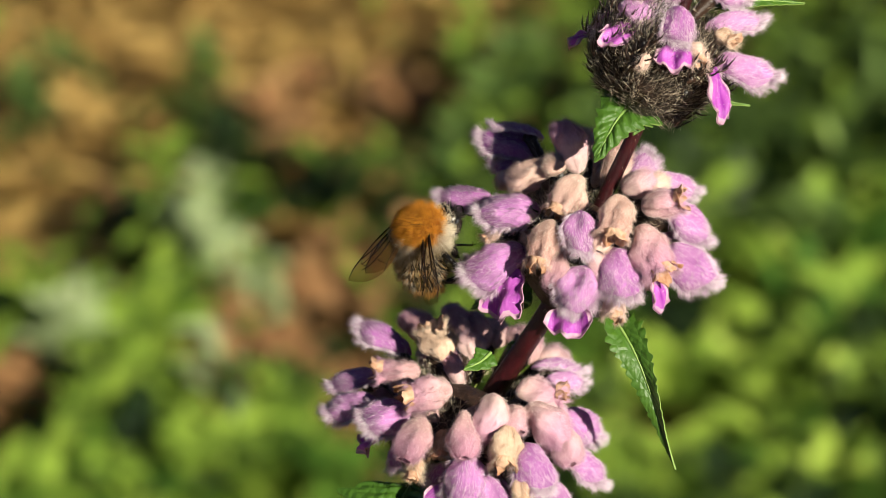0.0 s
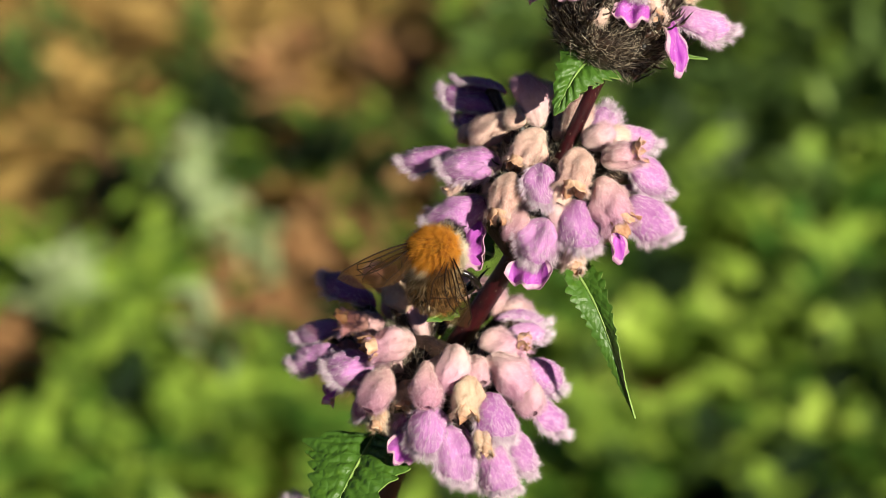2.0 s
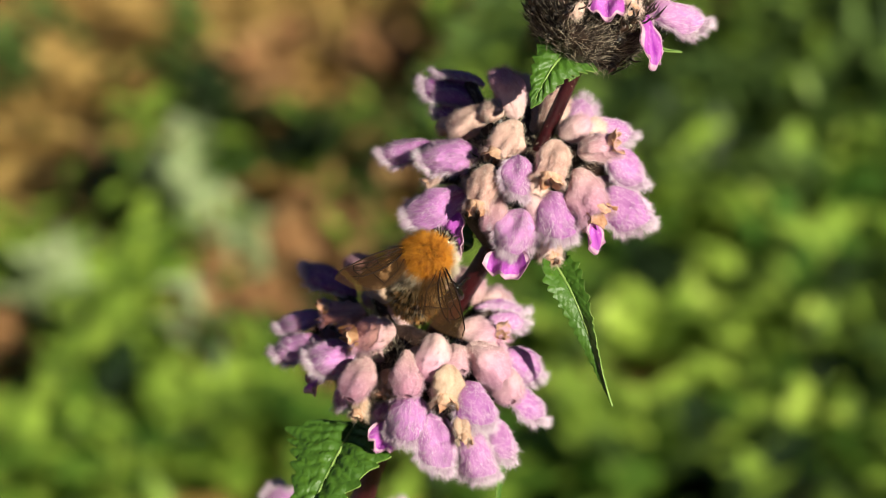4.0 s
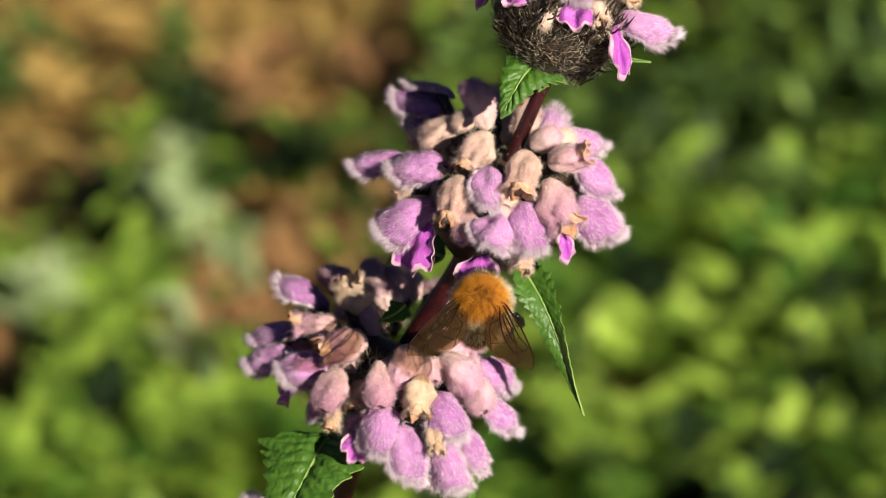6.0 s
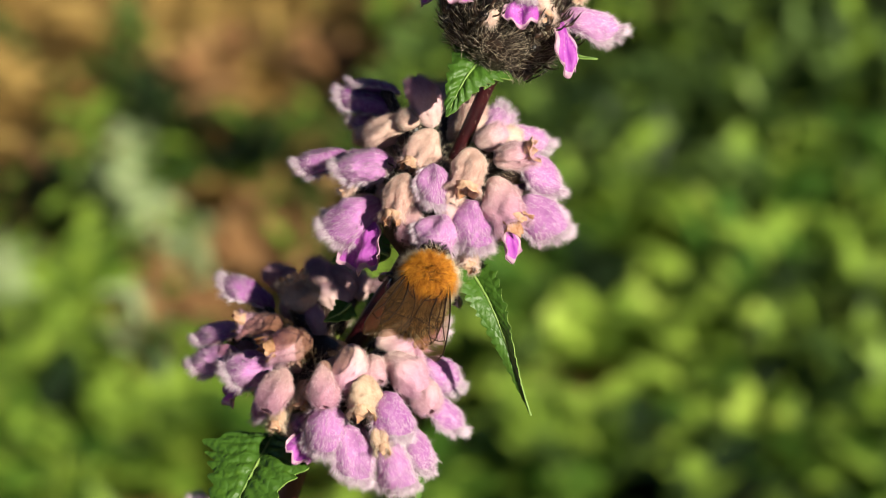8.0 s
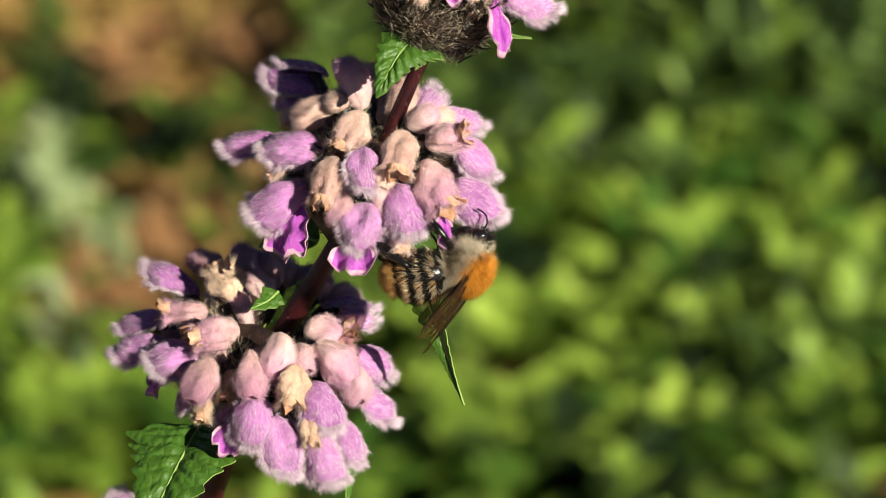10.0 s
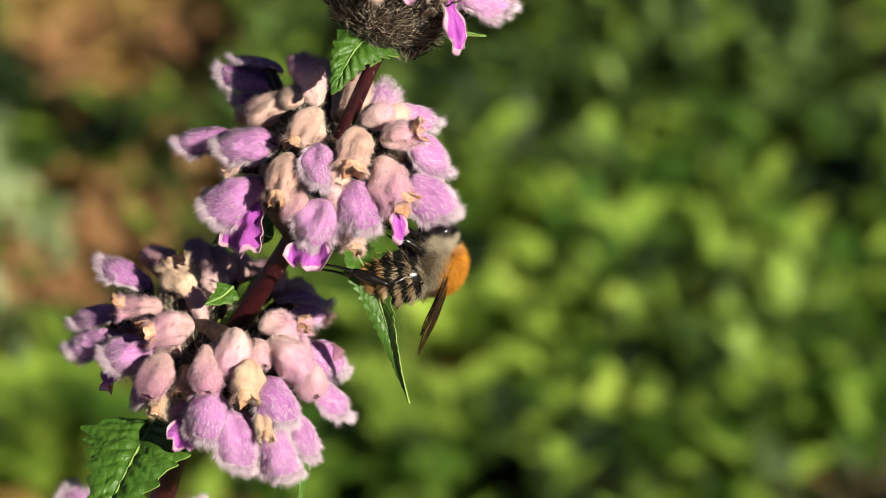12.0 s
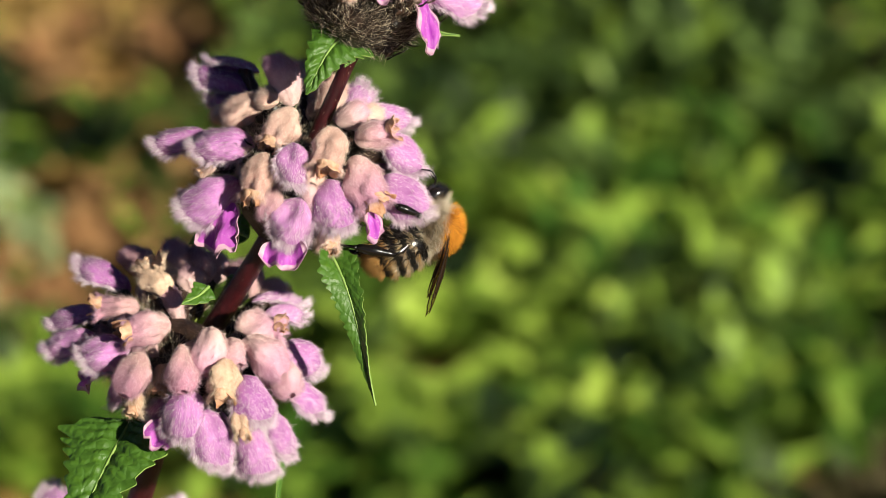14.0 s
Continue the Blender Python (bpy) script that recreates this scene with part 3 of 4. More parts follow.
def shell(s, long, wide, arch, power, skew, mat, fur_mat, hairs, length, rng, closed=False, droop=0.12, lobes=0.0, thin=0.000016, ridge=0.0, rough=0.10, short=False, mouth=False, helm=False):
    """A furry vaulted petal from its base along x: outer and inner skin joined at the rim, with hair laid to the tip."""
    rows, cols = 15, 15
    most = math.pi if closed else arch

    def skin(t, a, scale):
        p = max(0.0, 1 - abs(2 * (t * 0.74 if mouth else t) - 1) ** power) ** 0.5 * (1 - skew + 2 * skew * t)
        if helm:
            k = 0.62 + skew
            p = (0.30 + 0.70 * math.sin(math.pi / 2 * min(1.0, t / k)) ** 0.8) * min(1.0, t * 9) ** 0.5 if t < k else math.sqrt(max(0.0, 1 - ((t - k) / (1.02 - k)) ** 2.2))
        if mouth:
            p *= 1 - 0.36 * max(0.0, min(1.0, (t - 0.42) / 0.4)) + 0.22 * max(0.0, (t - 0.8) / 0.2)
        r = wide * 0.5 * p * scale
        wave = 1 + 0.03 * math.sin(5 * a + 9 * t + lobes) + 0.05 * math.sin(2 * a - 5 * t + lobes * 2) + ridge * math.cos(3 * a + lobes) * t
        wave += rough * noise.noise((long * t / 0.0022 + lobes, 1.5 * math.sin(a) + lobes, 1.5 * math.cos(a)))
        if mouth:
            wave += 0.16 * noise.noise((long * t / 0.0009 + lobes, 2.6 * math.sin(a) + lobes, 2.6 * math.cos(a))) - 0.14 * math.exp(-((abs(a) - 1.1) / 0.3) ** 2) * math.sin(math.pi * t)
        keel = 0.0 if closed or mouth else 0.10 * wide * math.exp(-(a / 0.35) ** 2) * math.sin(math.pi * min(1.0, t + 0.1)) * scale
        cut = 1.0 if closed or mouth else 1 - (0.24 if helm else 0.10) * (abs(a) / most) ** 2 * t
        return (long * t * cut, r * wave * math.sin(a), r * 0.85 * wave * math.cos(a) + keel - droop * long * (t - 0.15) ** 2)

    ts = np.linspace(0.005, 0.97, rows)
    angles = np.linspace(-most, most, cols)
    outer = np.array([skin(t, a, 1.0) for t in ts for a in angles])
    if closed:
        s.add(outer, grid_faces(rows, cols), mat)
    else:
        inner = np.array([skin(t, a, 0.90) for t in ts for a in angles])
        s.add(np.vstack((outer, inner)), grid_faces(rows, cols) + [f[::-1] for f in (np.array(grid_faces(rows, cols)) + rows * cols).tolist()]
              + [(i * cols, (i + 1) * cols, rows * cols + (i + 1) * cols, rows * cols + i * cols) for i in range(rows - 1)]
              + [((i + 1) * cols - 1, rows * cols + (i + 1) * cols - 1, rows * cols + (i + 2) * cols - 1, (i + 2) * cols - 1) for i in range(rows - 1)]
              + [((rows - 1) * cols + j, (rows - 1) * cols + j + 1, rows * cols * 2 - cols + j + 1, rows * cols * 2 - cols + j) for j in range(cols - 1)], mat)
    t = rng.uniform(0.02, 0.97, hairs)
    a = rng.uniform(-most, most, hairs)
    edge = rng.uniform(size=hairs)
    if not closed:
        a = np.where(edge < 0.16, np.sign(a) * most * rng.uniform(0.93, 1.0, hairs), a)
        t = np.where((edge > 0.16) & (edge < 0.30), rng.uniform(0.90, 0.97, hairs), t)
    roots = np.array([skin(q, b, 0.985) for q, b in zip(t, a)])
    normal = np.stack((0.5 * (t - 0.5), np.sin(a), np.cos(a)), 1)
    tuft = np.stack((np.sin(a * 7 + t * 31 + lobes), np.sin(t * 43 + a * 5), np.cos(a * 9 - t * 27)), 1)
    ways = normal * rng.uniform(0.15, 0.50, (hairs, 1)) + np.array((0.85, 0, 0)) + rng.normal(size=(hairs, 3)) * (0.38 if short else 0.20) + tuft * (0.14 if short else 0.24)
    fringe = (1.05 if short else 0.62) + (0.5 if short else 0.80) * (edge < 0.30) * (not closed) + 0.25 * (t > 0.6)
    ways[edge < 0.16] += normal[edge < 0.16] * 0.45
    reach = length * fringe * rng.uniform(0.55, 1.3, hairs)
    long_hair = (edge < 0.34) & (not short)
    fur(s, roots[long_hair], ways[long_hair], reach[long_hair], thin * 1.35, LILAC_FRINGE if helm else fur_mat, rng, 0.25)
    fur(s, roots[~long_hair], ways[~long_hair], reach[~long_hair], thin, fur_mat, rng, 0.25, True)


def torn_rim(s, at, wide, long, rng):
    """Ragged papery flaps, unlike in size, that stand about the open mouth and curl."""
    n = int(rng.integers(4, 7))
    for k in range(n):
        a = 2 * math.pi * (k + rng.uniform(-0.25, 0.25)) / n
        reach, half, curl = long * rng.uniform(0.5, 1.5), rng.uniform(0.5, 1.0), rng.uniform(-0.5, 0.7)
        pts = []
        for i in range(5):
            t = i / 4
            for j in range(4):
                u = (j / 3 - 0.5) * 2
                r = 0.40 * wide * (1 + curl * t * t) + 0.05 * wide * math.sin(4 * t + 3 * u + k)
                b = a + u * half * (1 - 0.55 * t * t) + 0.1 * math.sin(5 * t + k)
                pts.append((at - long * 0.3 + (reach + long * 0.3) * t * (1 - 0.15 * abs(u) + 0.12 * math.sin(6 * u + k)), r * math.cos(b), r * math.sin(b) * 0.9))
        pts = np.array(pts)
        shift = np.array([(0, -0.03 * wide * math.cos(a), -0.03 * wide * math.sin(a))])
        f = grid_faces(5, 4)
        edge = [(i * 4, (i + 1) * 4, 24 + i * 4, 20 + i * 4) for i in range(4)] + [(i * 4 + 3, 23 + i * 4, 27 + i * 4, i * 4 + 7) for i in range(4)] + [(16 + j, 17 + j, 37 + j, 36 + j) for j in range(3)]
        s.add(np.vstack((pts, pts + shift)), f + [q[::-1] for q in (np.array(f) + 20).tolist()] + edge, FRILL)


SEEDS = iter(range(100, 1000))


def foot(s, w, base, tip, m, wide, rng):
    """The dark bristly calyx that holds a flower, bent from the heart of the whorl to the flower's foot."""
    back = m.inverted()
    b, along = V(base), (V(tip) - V(base)).normalized()
    heart = (w["centre"] - b)
    long = (V(tip) - V(base)).length
    under = b + along * long * 0.28 - (m.to_3x3() @ Vector((0, 0, 1))).normalized() * wide * 0.30
    start = under + (w["centre"] - under) * min(0.6, 0.006 / max(0.001, heart.length))
    run = smooth_line([back @ start, back @ start.lerp(under, 0.55), back @ under], 4)
    r = max(0.0006, wide * 0.24)
    tube(s, run, [r * 0.5, r * 0.85, r, r * 1.15], CALYX, 9)
    n = 130
    k = rng.integers(1, len(run) - 1, n)
    at = np.array([np.array(run[i].lerp(run[i + 1], rng.uniform())) for i in k])
    d = np.array([np.array((run[i + 1] - run[i]).normalized()) for i in k])
    side = rng.normal(size=(n, 3))
    side -= d * np.sum(side * d, 1)[:, None]
    side /= np.linalg.norm(side, axis=1, keepdims=True)
    fur(s, at + side * r * 0.85, side + d * 0.8, rng.uniform(0.0005, 0.0013, n), 0.000022, BRISTLE, rng, 0.3)


def hood(w, base, tip, wide):
    rng = np.random.default_rng(next(SEEDS))
    s = Shape()
    long = (V(tip) - V(base)).length
    wide = (wide * 0.94 - 0.2) * MM
    size = long * wide / (MM * MM)
    shell(s, long * 0.99, wide, rng.uniform(1.55, 1.9), 2.0, rng.uniform(-0.08, 0.14), LILAC, LILAC_FUR, int(min(8000, 190 * size + 900)), 0.00066, rng,
          droop=rng.uniform(0.08, 0.18), lobes=rng.uniform(0, 6), thin=0.0000125, rough=0.3, ridge=0.05, helm=True)
    m = frame_along(V(base), V(tip), crest(w, base, tip, rng.uniform(-0.35, 0.35)))
    m.translation -= m.col[2].to_3d() * wide * 0.22
    foot(s, w, base, tip, m, wide, rng)
    return s.make("flower_hood", w["ob"], m, label="mauve furry hooded petal")


def bud(w, base, tip, wide, withered=False):
    rng = np.random.default_rng(next(SEEDS))
    s = Shape()
    long = (V(tip) - V(base)).length
    wide = (wide * 1.02 - 0.1) * MM
    size = long * wide / (MM * MM)
    downy = withered and rng.uniform() < 0.6
    hairs = int(min(6500, 230 * size + 600))
    skin, down = (TAN, TAN_FUR) if downy else (BLUSH, BLUSH_FUR) if rng.uniform() < w["blush"] else (BUD, BUD_FUR)
    if withered:
        shell(s, long * 1.0, wide, 2.5, 1.8, rng.uniform(0.02, 0.14), skin, down, hairs, 0.00046, rng, False, 0.20, rng.uniform(0, 6), 0.000012, 0.12, 0.55, True, True)
        torn_rim(s, long * 0.92, wide * 0.72, long * 0.2, rng)
    else:
        shell(s, long * 1.14, wide * 0.97, 2.0, 1.55, rng.uniform(0.10, 0.25), skin, down, hairs, 0.00046, rng, True, 0.18, rng.uniform(0, 6), 0.000012, 0.10, 0.50, True)
    m = frame_along(V(base), V(tip), crest(w, base, tip, rng.uniform(-0.35, 0.35)))
    foot(s, w, base, tip, m, wide, rng)
    return s.make("flower_bud", w["ob"], m,
                  label="withered tan downy flower with torn rim" if withered else "pinkish downy closed bud")


def lip(w, base, tip, wide):
    """The ruffled three-lobed lower lip, magenta with a pale furry edge."""
    rng = np.random.default_rng(next(SEEDS))
    s = Shape()
    long, wide = (V(tip) - V(base)).length, wide * MM
    rows, cols = 12, 15
    ph = rng.uniform(0, 6)

    def at(t, u, lift=0.0):
        lobe = 1 - 0.10 * t * (1 - math.cos(2.6 * math.pi * u)) / 2 - 0.30 * u * u + 0.03 * math.sin(13 * u + ph)
        x = long * t * lobe
        y = wide * 0.5 * u * (0.35 + 0.75 * math.sin(t * 1.7))
        z = wide * (0.20 * (1 - u * u) * math.sin(3 * t) + 0.13 * t * math.sin(6 * u + ph) + 0.06 * math.sin(9 * t + 3 * u) + 0.25 * u * u * t) + lift
        return (x, y, z)

    grid = [(t, u) for t in np.linspace(0, 1, rows) for u in np.linspace(-1, 1, cols)]
    upper, under = [at(t, u) for t, u in grid], [at(t, u, -0.00014) for t, u in grid]
    faces = grid_faces(rows, cols)
    inner = [f for i, f in enumerate(faces) if i // (cols - 1) < rows - 2 and 0 < i % (cols - 1) < cols - 2]
    rim = [f for f in faces if f not in inner]
    s.add(upper + under, inner + [f[::-1] for f in (np.array(inner) + rows * cols).tolist()], MAGENTA)
    n = rows * cols
    ring = [j for j in range(cols)] + [i * cols + cols - 1 for i in range(1, rows)] + [(rows - 1) * cols + j for j in range(cols - 2, -1, -1)] + [i * cols for i in range(rows - 2, 0, -1)]
    s.add(upper + under, rim + [f[::-1] for f in (np.array(rim) + n).tolist()] + [(a, b, b + n, a + n) for a, b in zip(ring, ring[1:] + ring[:1])], RIM)
    t, u = rng.uniform(0.2, 1, 220), rng.uniform(-1, 1, 220)
    roots = np.array([at(a, b) for a, b in zip(t, u)])
    fur(s, roots, rng.normal(size=(220, 3)) * 0.5 + np.array((0.5, 0, 0.3)), rng.uniform(0.0002, 0.0004, 220), 0.00001, LILAC_FUR, rng)
    return s.make("flower_lip", w["ob"], frame_along(V(base), V(tip), crest(w, base, tip, rng.uniform(-0.35, 0.35))), label="ruffled magenta lower lip")


def leaf(points, wide, fold, up, teeth=13, taper=0.8, twist=0.0, label="serrated dark green leaf with net veins"):
    """A serrated leaf along a curve, its halves folded up along the midrib, swollen between sunken side veins."""
    s = Shape()
    rng = np.random.default_rng(next(SEEDS))
    line = smooth_line([V(p) for p in points], 60)
    n, cols = len(line), 21
    half = cols // 2
    swell = 0.00034 if wide > 5 else 0.00008
    upper, under = [], []
    for i, p in enumerate(line):
        t = i / (n - 1)
        d = (line[min(i + 1, n - 1)] - line[max(i - 1, 0)]).normalized()
        z = (Vector(up) - d * Vector(up).dot(d)).normalized()
        z = Matrix.Rotation(twist * t, 3, d) @ z
        y = z.cross(d)
        w = wide * MM * 0.5 * (min(1.0, t * 5) ** 0.6) * (1 - t) ** taper * 1.25
        for j in range(cols):
            u = (j - half) / half
            side = 1.0 if u > 0 else 0.8
            wobble = 0.5 * noise.noise((t * teeth * 0.9, side * 3, wide))
            saw = (-(t - 0.03) * teeth + wobble + 0.3 * side) % 1.0
            tooth = 1 + (0.30 if wide > 5 else 0.30) * 0.75 * math.sin(math.pi * saw ** 1.6) * max(0.0, abs(u) - 0.55) / 0.45 * (1 + wobble)
            ww = w * tooth
            ribs = abs(math.sin(math.pi * teeth * (t - 0.17 * abs(u) + 0.03 * side) + 1.6 * wobble)) ** 0.7
            puff = swell * ribs * min(1.0, abs(u) * 6) * (1.05 - abs(u) ** 3) + 0.8 * swell * noise.noise(tuple((p + y * (u * ww)) * 850))
            wave = 0.10 * w * math.sin(t * 7 + side * 2) * u * u
            q = p + y * (u * ww) + z * (abs(u) * ww * fold + puff + wave - 0.16 * ww * u * u)
            upper.append(tuple(q))
            under.append(tuple(q - z * 0.00016))
    faces = grid_faces(n, cols)
    m = n * cols
    edge = [(i * cols, (i + 1) * cols, m + (i + 1) * cols, m + i * cols) for i in range(n - 1)] + [(i * cols + cols - 1, m + i * cols + cols - 1, m + (i + 1) * cols + cols - 1, (i + 1) * cols + cols - 1) for i in range(n - 1)]
    s.add(upper + under, faces + [f[::-1] for f in (np.array(faces) + m).tolist()], LEAF)
    s.add(upper + under, edge, MIDRIB)
    tube(s, [p + Vector(up).normalized() * 0.00004 for p in line], [0.00020, 0.00004], MIDRIB, 6)
    return s.make("leaf", plant, label=label)


build_ground()
build_cover()
build_weeds()
build_stem()
upper = whorl((0.0, -0.6, 0.0), 7.5, 34, 21, blush=0.3)
lower = whorl((-12.5, -19.0, -6.0), 7.5, 34, 22, blush=0.95)
top_whorl = whorl((6.6, 18.0, 6.0), 7.0, 46, 23, -1.0, 0.2, -0.5, False, 10000)
low_whorl = whorl((-19.7, -39.5, -22.0), 6.5, 20, 24, heart=False)
hood(upper, (-3.9, 8.3, -7.0), (-10.9, 10.7, -8.1), 4.3)
hood(upper, (-3.9, 10.3, -7.0), (-9.4, 11.9, -8.1), 2.1)
bud(upper, (-0.9, 6.2, 1.8), (-2.3, 10.9, 1.7), 3.6)
bud(upper, (-3.1, 7.1, 0.8), (-7.5, 5.8, 0.6), 3.6)
bud(upper, (-2.3, 6.6, 2.8), (-4.1, 7.4, 2.8), 2.4)
left_hood = hood(upper, (-9.3, 4.2, 0.0), (-15.1, 2.9, -0.3), 3.4)
hood(upper, (-4.6, 3.3, 3.0), (-11.3, 2.8, 3.1), 4.4)
bud(upper, (-0.8, 5.9, 4.8), (-3.3, 2.3, 6.2), 3.8, True)
bud(upper, (-8.4, 1.0, 2.8), (-10.2, -0.2, 2.8), 1.6, True)
hood(upper, (-6.1, -0.7, 4.0), (-12.4, -4.0, 5.3), 4.9)
bud(upper, (-3.7, 1.7, 6.8), (-5.3, -2.8, 8.4), 3.3, True)
hood(upper, (-0.9, 2.8, 8.0), (-0.7, -1.8, 9.8), 3.7)
bud(upper, (-2.8, -1.5, 6.8), (-3.7, -4.5, 8.4), 2.4)
front_hood = hood(upper, (-0.3, -2.5, 8.0), (-1.8, -7.7, 9.8), 4.7)
hood(upper, (2.3, -0.7, 8.0), (3.7, -6.1, 9.8), 4.8)
bud(upper, (2.9, 4.0, 7.8), (2.0, -0.1, 9.5), 3.8, True)
bud(upper, (3.2, 4.5, 2.8), (6.0, 5.9, 2.8), 3.1)
bud(upper, (4.9, 2.8, 5.8), (8.7, 3.8, 7.3), 3.2, True)
hood(upper, (6.6, 6.6, -3.0), (11.3, 4.6, -3.7), 3.6)
bud(upper, (1.8, 4.2, -2.2), (3.6, 8.9, -2.8), 2.8)
bud(upper, (0.6, 5.1, -3.2), (2.9, 6.8, -3.9), 2.8)
hood(upper, (8.2, 3.6, 2.0), (12.2, -0.2, 1.9), 4.6)
bud(upper, (4.5, 1.1, 7.8), (7.0, -3.5, 9.5), 4.4, True)
hood(upper, (7.7, -0.4, 4.0), (12.4, -4.5, 5.3), 4.9)
hood(upper, (4.3, 5.6, -5.0), (6.5, 8.6, -5.9), 3.4)
bud(upper, (1.5, 4.8, -5.2), (2.3, 8.2, -6.1), 2.7)
lip(upper, (-7.2, -3.2, 4.0), (-8.5, -8.6, 5.3), 4.7)
lip(upper, (6.0, -3.2, 7.0), (6.3, -7.4, 8.6), 2.7)
bud(upper, (2.3, -5.2, 6.8), (2.3, -7.7, 8.4), 2.6, True)
lip(upper, (-1.9, -6.3, 8.0), (-2.3, -9.9, 9.8), 4.3)
hood(upper, (-6.0, 6.8, -6.0), (-9.2, 7.7, -7.0), 2.8)
bud(upper, (-4.5, 0.4, 2.8), (-6.2, -1.1, 2.8), 2.6)
bud(upper, (-3.2, 0.3, 4.8), (-2.9, -1.8, 6.2), 2.3)
bud(upper, (0.8, 1.1, 6.8), (0.8, -1.1, 8.4), 2.4)
bud(upper, (5.4, 5.0, 1.8), (7.7, 5.2, 1.7), 2.8)
bud(upper, (4.1, -1.7, 5.8), (5.6, -4.6, 7.3), 2.2, True)
bud(upper, (0.2, -1.1, 6.8), (0.8, -4.4, 8.4), 2.8)
hood(upper, (4.4, 2.2, 0.0), (10.6, 1.1, -0.3), 3.3)
bud(upper, (-7.7, 6.7, -3.2), (-8.3, 5.1, -3.9), 2.2)
bud(upper, (1.5, 6.8, -7.2), (0.4, 10.6, -8.4), 2.8)
hood(lower, (-17.1, -11.3, -9.0), (-23.0, -8.2, -9.7), 3.8)
bud(lower, (-15.0, -10.6, -12.2), (-17.7, -7.8, -13.2), 3.2)
bud(lower, (-12.5, -11.2, -13.2), (-12.7, -7.3, -14.4), 3.4)
bud(lower, (-13.9, -12.4, -5.2), (-15.4, -8.8, -5.4), 4.2, True)
bud(lower, (-12.3, -15.6, -5.2), (-13.6, -11.3, -5.4), 2.1)
bud(lower, (-16.4, -13.4, -3.2), (-20.8, -13.0, -3.2), 3.4, True)
bud(lower, (-13.3, -14.9, -0.2), (-18.0, -15.6, 1.3), 3.7, True)
hood(lower, (-20.8, -13.2, -7.0), (-25.9, -14.7, -7.4), 3.8)
hood(lower, (-20.7, -15.8, -4.0), (-26.3, -17.0, -4.1), 4.3)
hood(lower, (-17.3, -16.8, -1.0), (-22.5, -18.0, 0.4), 4.6)
bud(lower, (-15.9, -17.7, 1.8), (-17.8, -21.1, 3.5), 3.4)
bud(lower, (-16.6, -20.8, 0.8), (-17.3, -23.4, 2.4), 2.0, True)
lip(lower, (-20.1, -19.4, -6.0), (-22.5, -21.9, -6.3), 3.2)
hood(lower, (-18.8, -20.2, -4.0), (-19.3, -23.1, -4.1), 2.7)
bud(lower, (-12.3, -16.8, 3.8), (-12.0, -20.7, 5.8), 3.0)
bud(lower, (-13.8, -18.9, 0.8), (-14.5, -21.4, 2.4), 2.4, True)
bud(lower, (-9.3, -15.2, 2.8), (-9.6, -19.2, 4.7), 3.4)
bud(lower, (-7.9, -18.3, 3.8), (-8.4, -22.0, 5.8), 3.6, True)
bud(lower, (-7.1, -15.5, -2.2), (-2.2, -15.3, -0.9), 3.8, True)
bud(lower, (-6.1, -16.4, 1.8), (-2.5, -19.3, 3.5), 4.0)
bud(lower, (-2.7, -18.6, 0.8), (-1.4, -21.6, 2.4), 3.4)
hood(lower, (-3.9, -13.9, -9.0), (0.3, -14.6, -9.7), 3.2)
hood(lower, (-5.3, -12.8, -11.0), (0.5, -13.2, -11.9), 2.9)
hood(lower, (-2.0, -16.9, -5.0), (1.8, -20.1, -5.2), 4.3)
hood(lower, (-2.1, -19.9, -2.0), (2.0, -24.4, -0.7), 4.3)
hood(lower, (-11.9, -20.8, 4.0), (-11.8, -26.3, 6.0), 4.9)
lip(lower, (-13.7, -24.0, 2.0), (-15.4, -27.1, 3.8), 3.1)
hood(lower, (-14.0, -22.0, -0.0), (-15.0, -24.4, 1.5), 2.4)
hood(lower, (-9.7, -22.8, 4.0), (-8.0, -29.0, 6.0), 4.7)
hood(lower, (-5.9, -19.6, 4.0), (-4.3, -24.7, 6.0), 4.7)
hood(lower, (-5.9, -24.5, 3.0), (-4.2, -30.0, 4.9), 4.3)
hood(lower, (-3.1, -23.6, -0.0), (-1.9, -28.4, 1.5), 3.6)
bud(lower, (-6.9, -23.0, 4.8), (-6.3, -25.6, 6.9), 1.9, True)
bud(lower, (-5.3, -13.1, -12.2), (-4.6, -10.2, -13.2), 2.3)
bud(lower, (-13.4, -11.5, -14.2), (-15.3, -9.4, -15.5), 3.4)
bud(lower, (-9.9, -11.6, -14.2), (-10.8, -8.1, -15.5), 3.6)
bud(lower, (-11.0, -12.7, -11.2), (-11.8, -9.9, -12.1), 3.3)
bud(lower, (-13.6, -13.6, -8.2), (-15.7, -11.1, -8.8), 3.3)
bud(lower, (-3.8, -14.0, -13.2), (-2.0, -11.9, -14.4), 3.9)
bud(lower, (-6.1, -12.6, -15.2), (-5.9, -9.6, -16.6), 3.4)
bud(lower, (-9.0, -11.4, -15.2), (-8.3, -8.8, -16.6), 3.1)
bud(lower, (-16.9, -14.4, -6.2), (-19.2, -14.3, -6.5), 3.1)
bud(lower, (-18.7, -16.6, -6.2), (-21.5, -16.6, -6.5), 3.3)
bud(lower, (-10.7, -16.5, 0.8), (-11.0, -18.6, 2.4), 2.6)
bud(lower, (-4.5, -16.2, -2.2), (-3.5, -17.2, -0.9), 3.3)
bud(lower, (-4.1, -18.9, -0.2), (-3.0, -20.2, 1.3), 3.3)
bud(lower, (-7.9, -16.5, 1.8), (-6.8, -18.6, 3.5), 2.9)
bud(lower, (-15.2, -16.5, -2.2), (-16.3, -18.6, -0.9), 2.8)
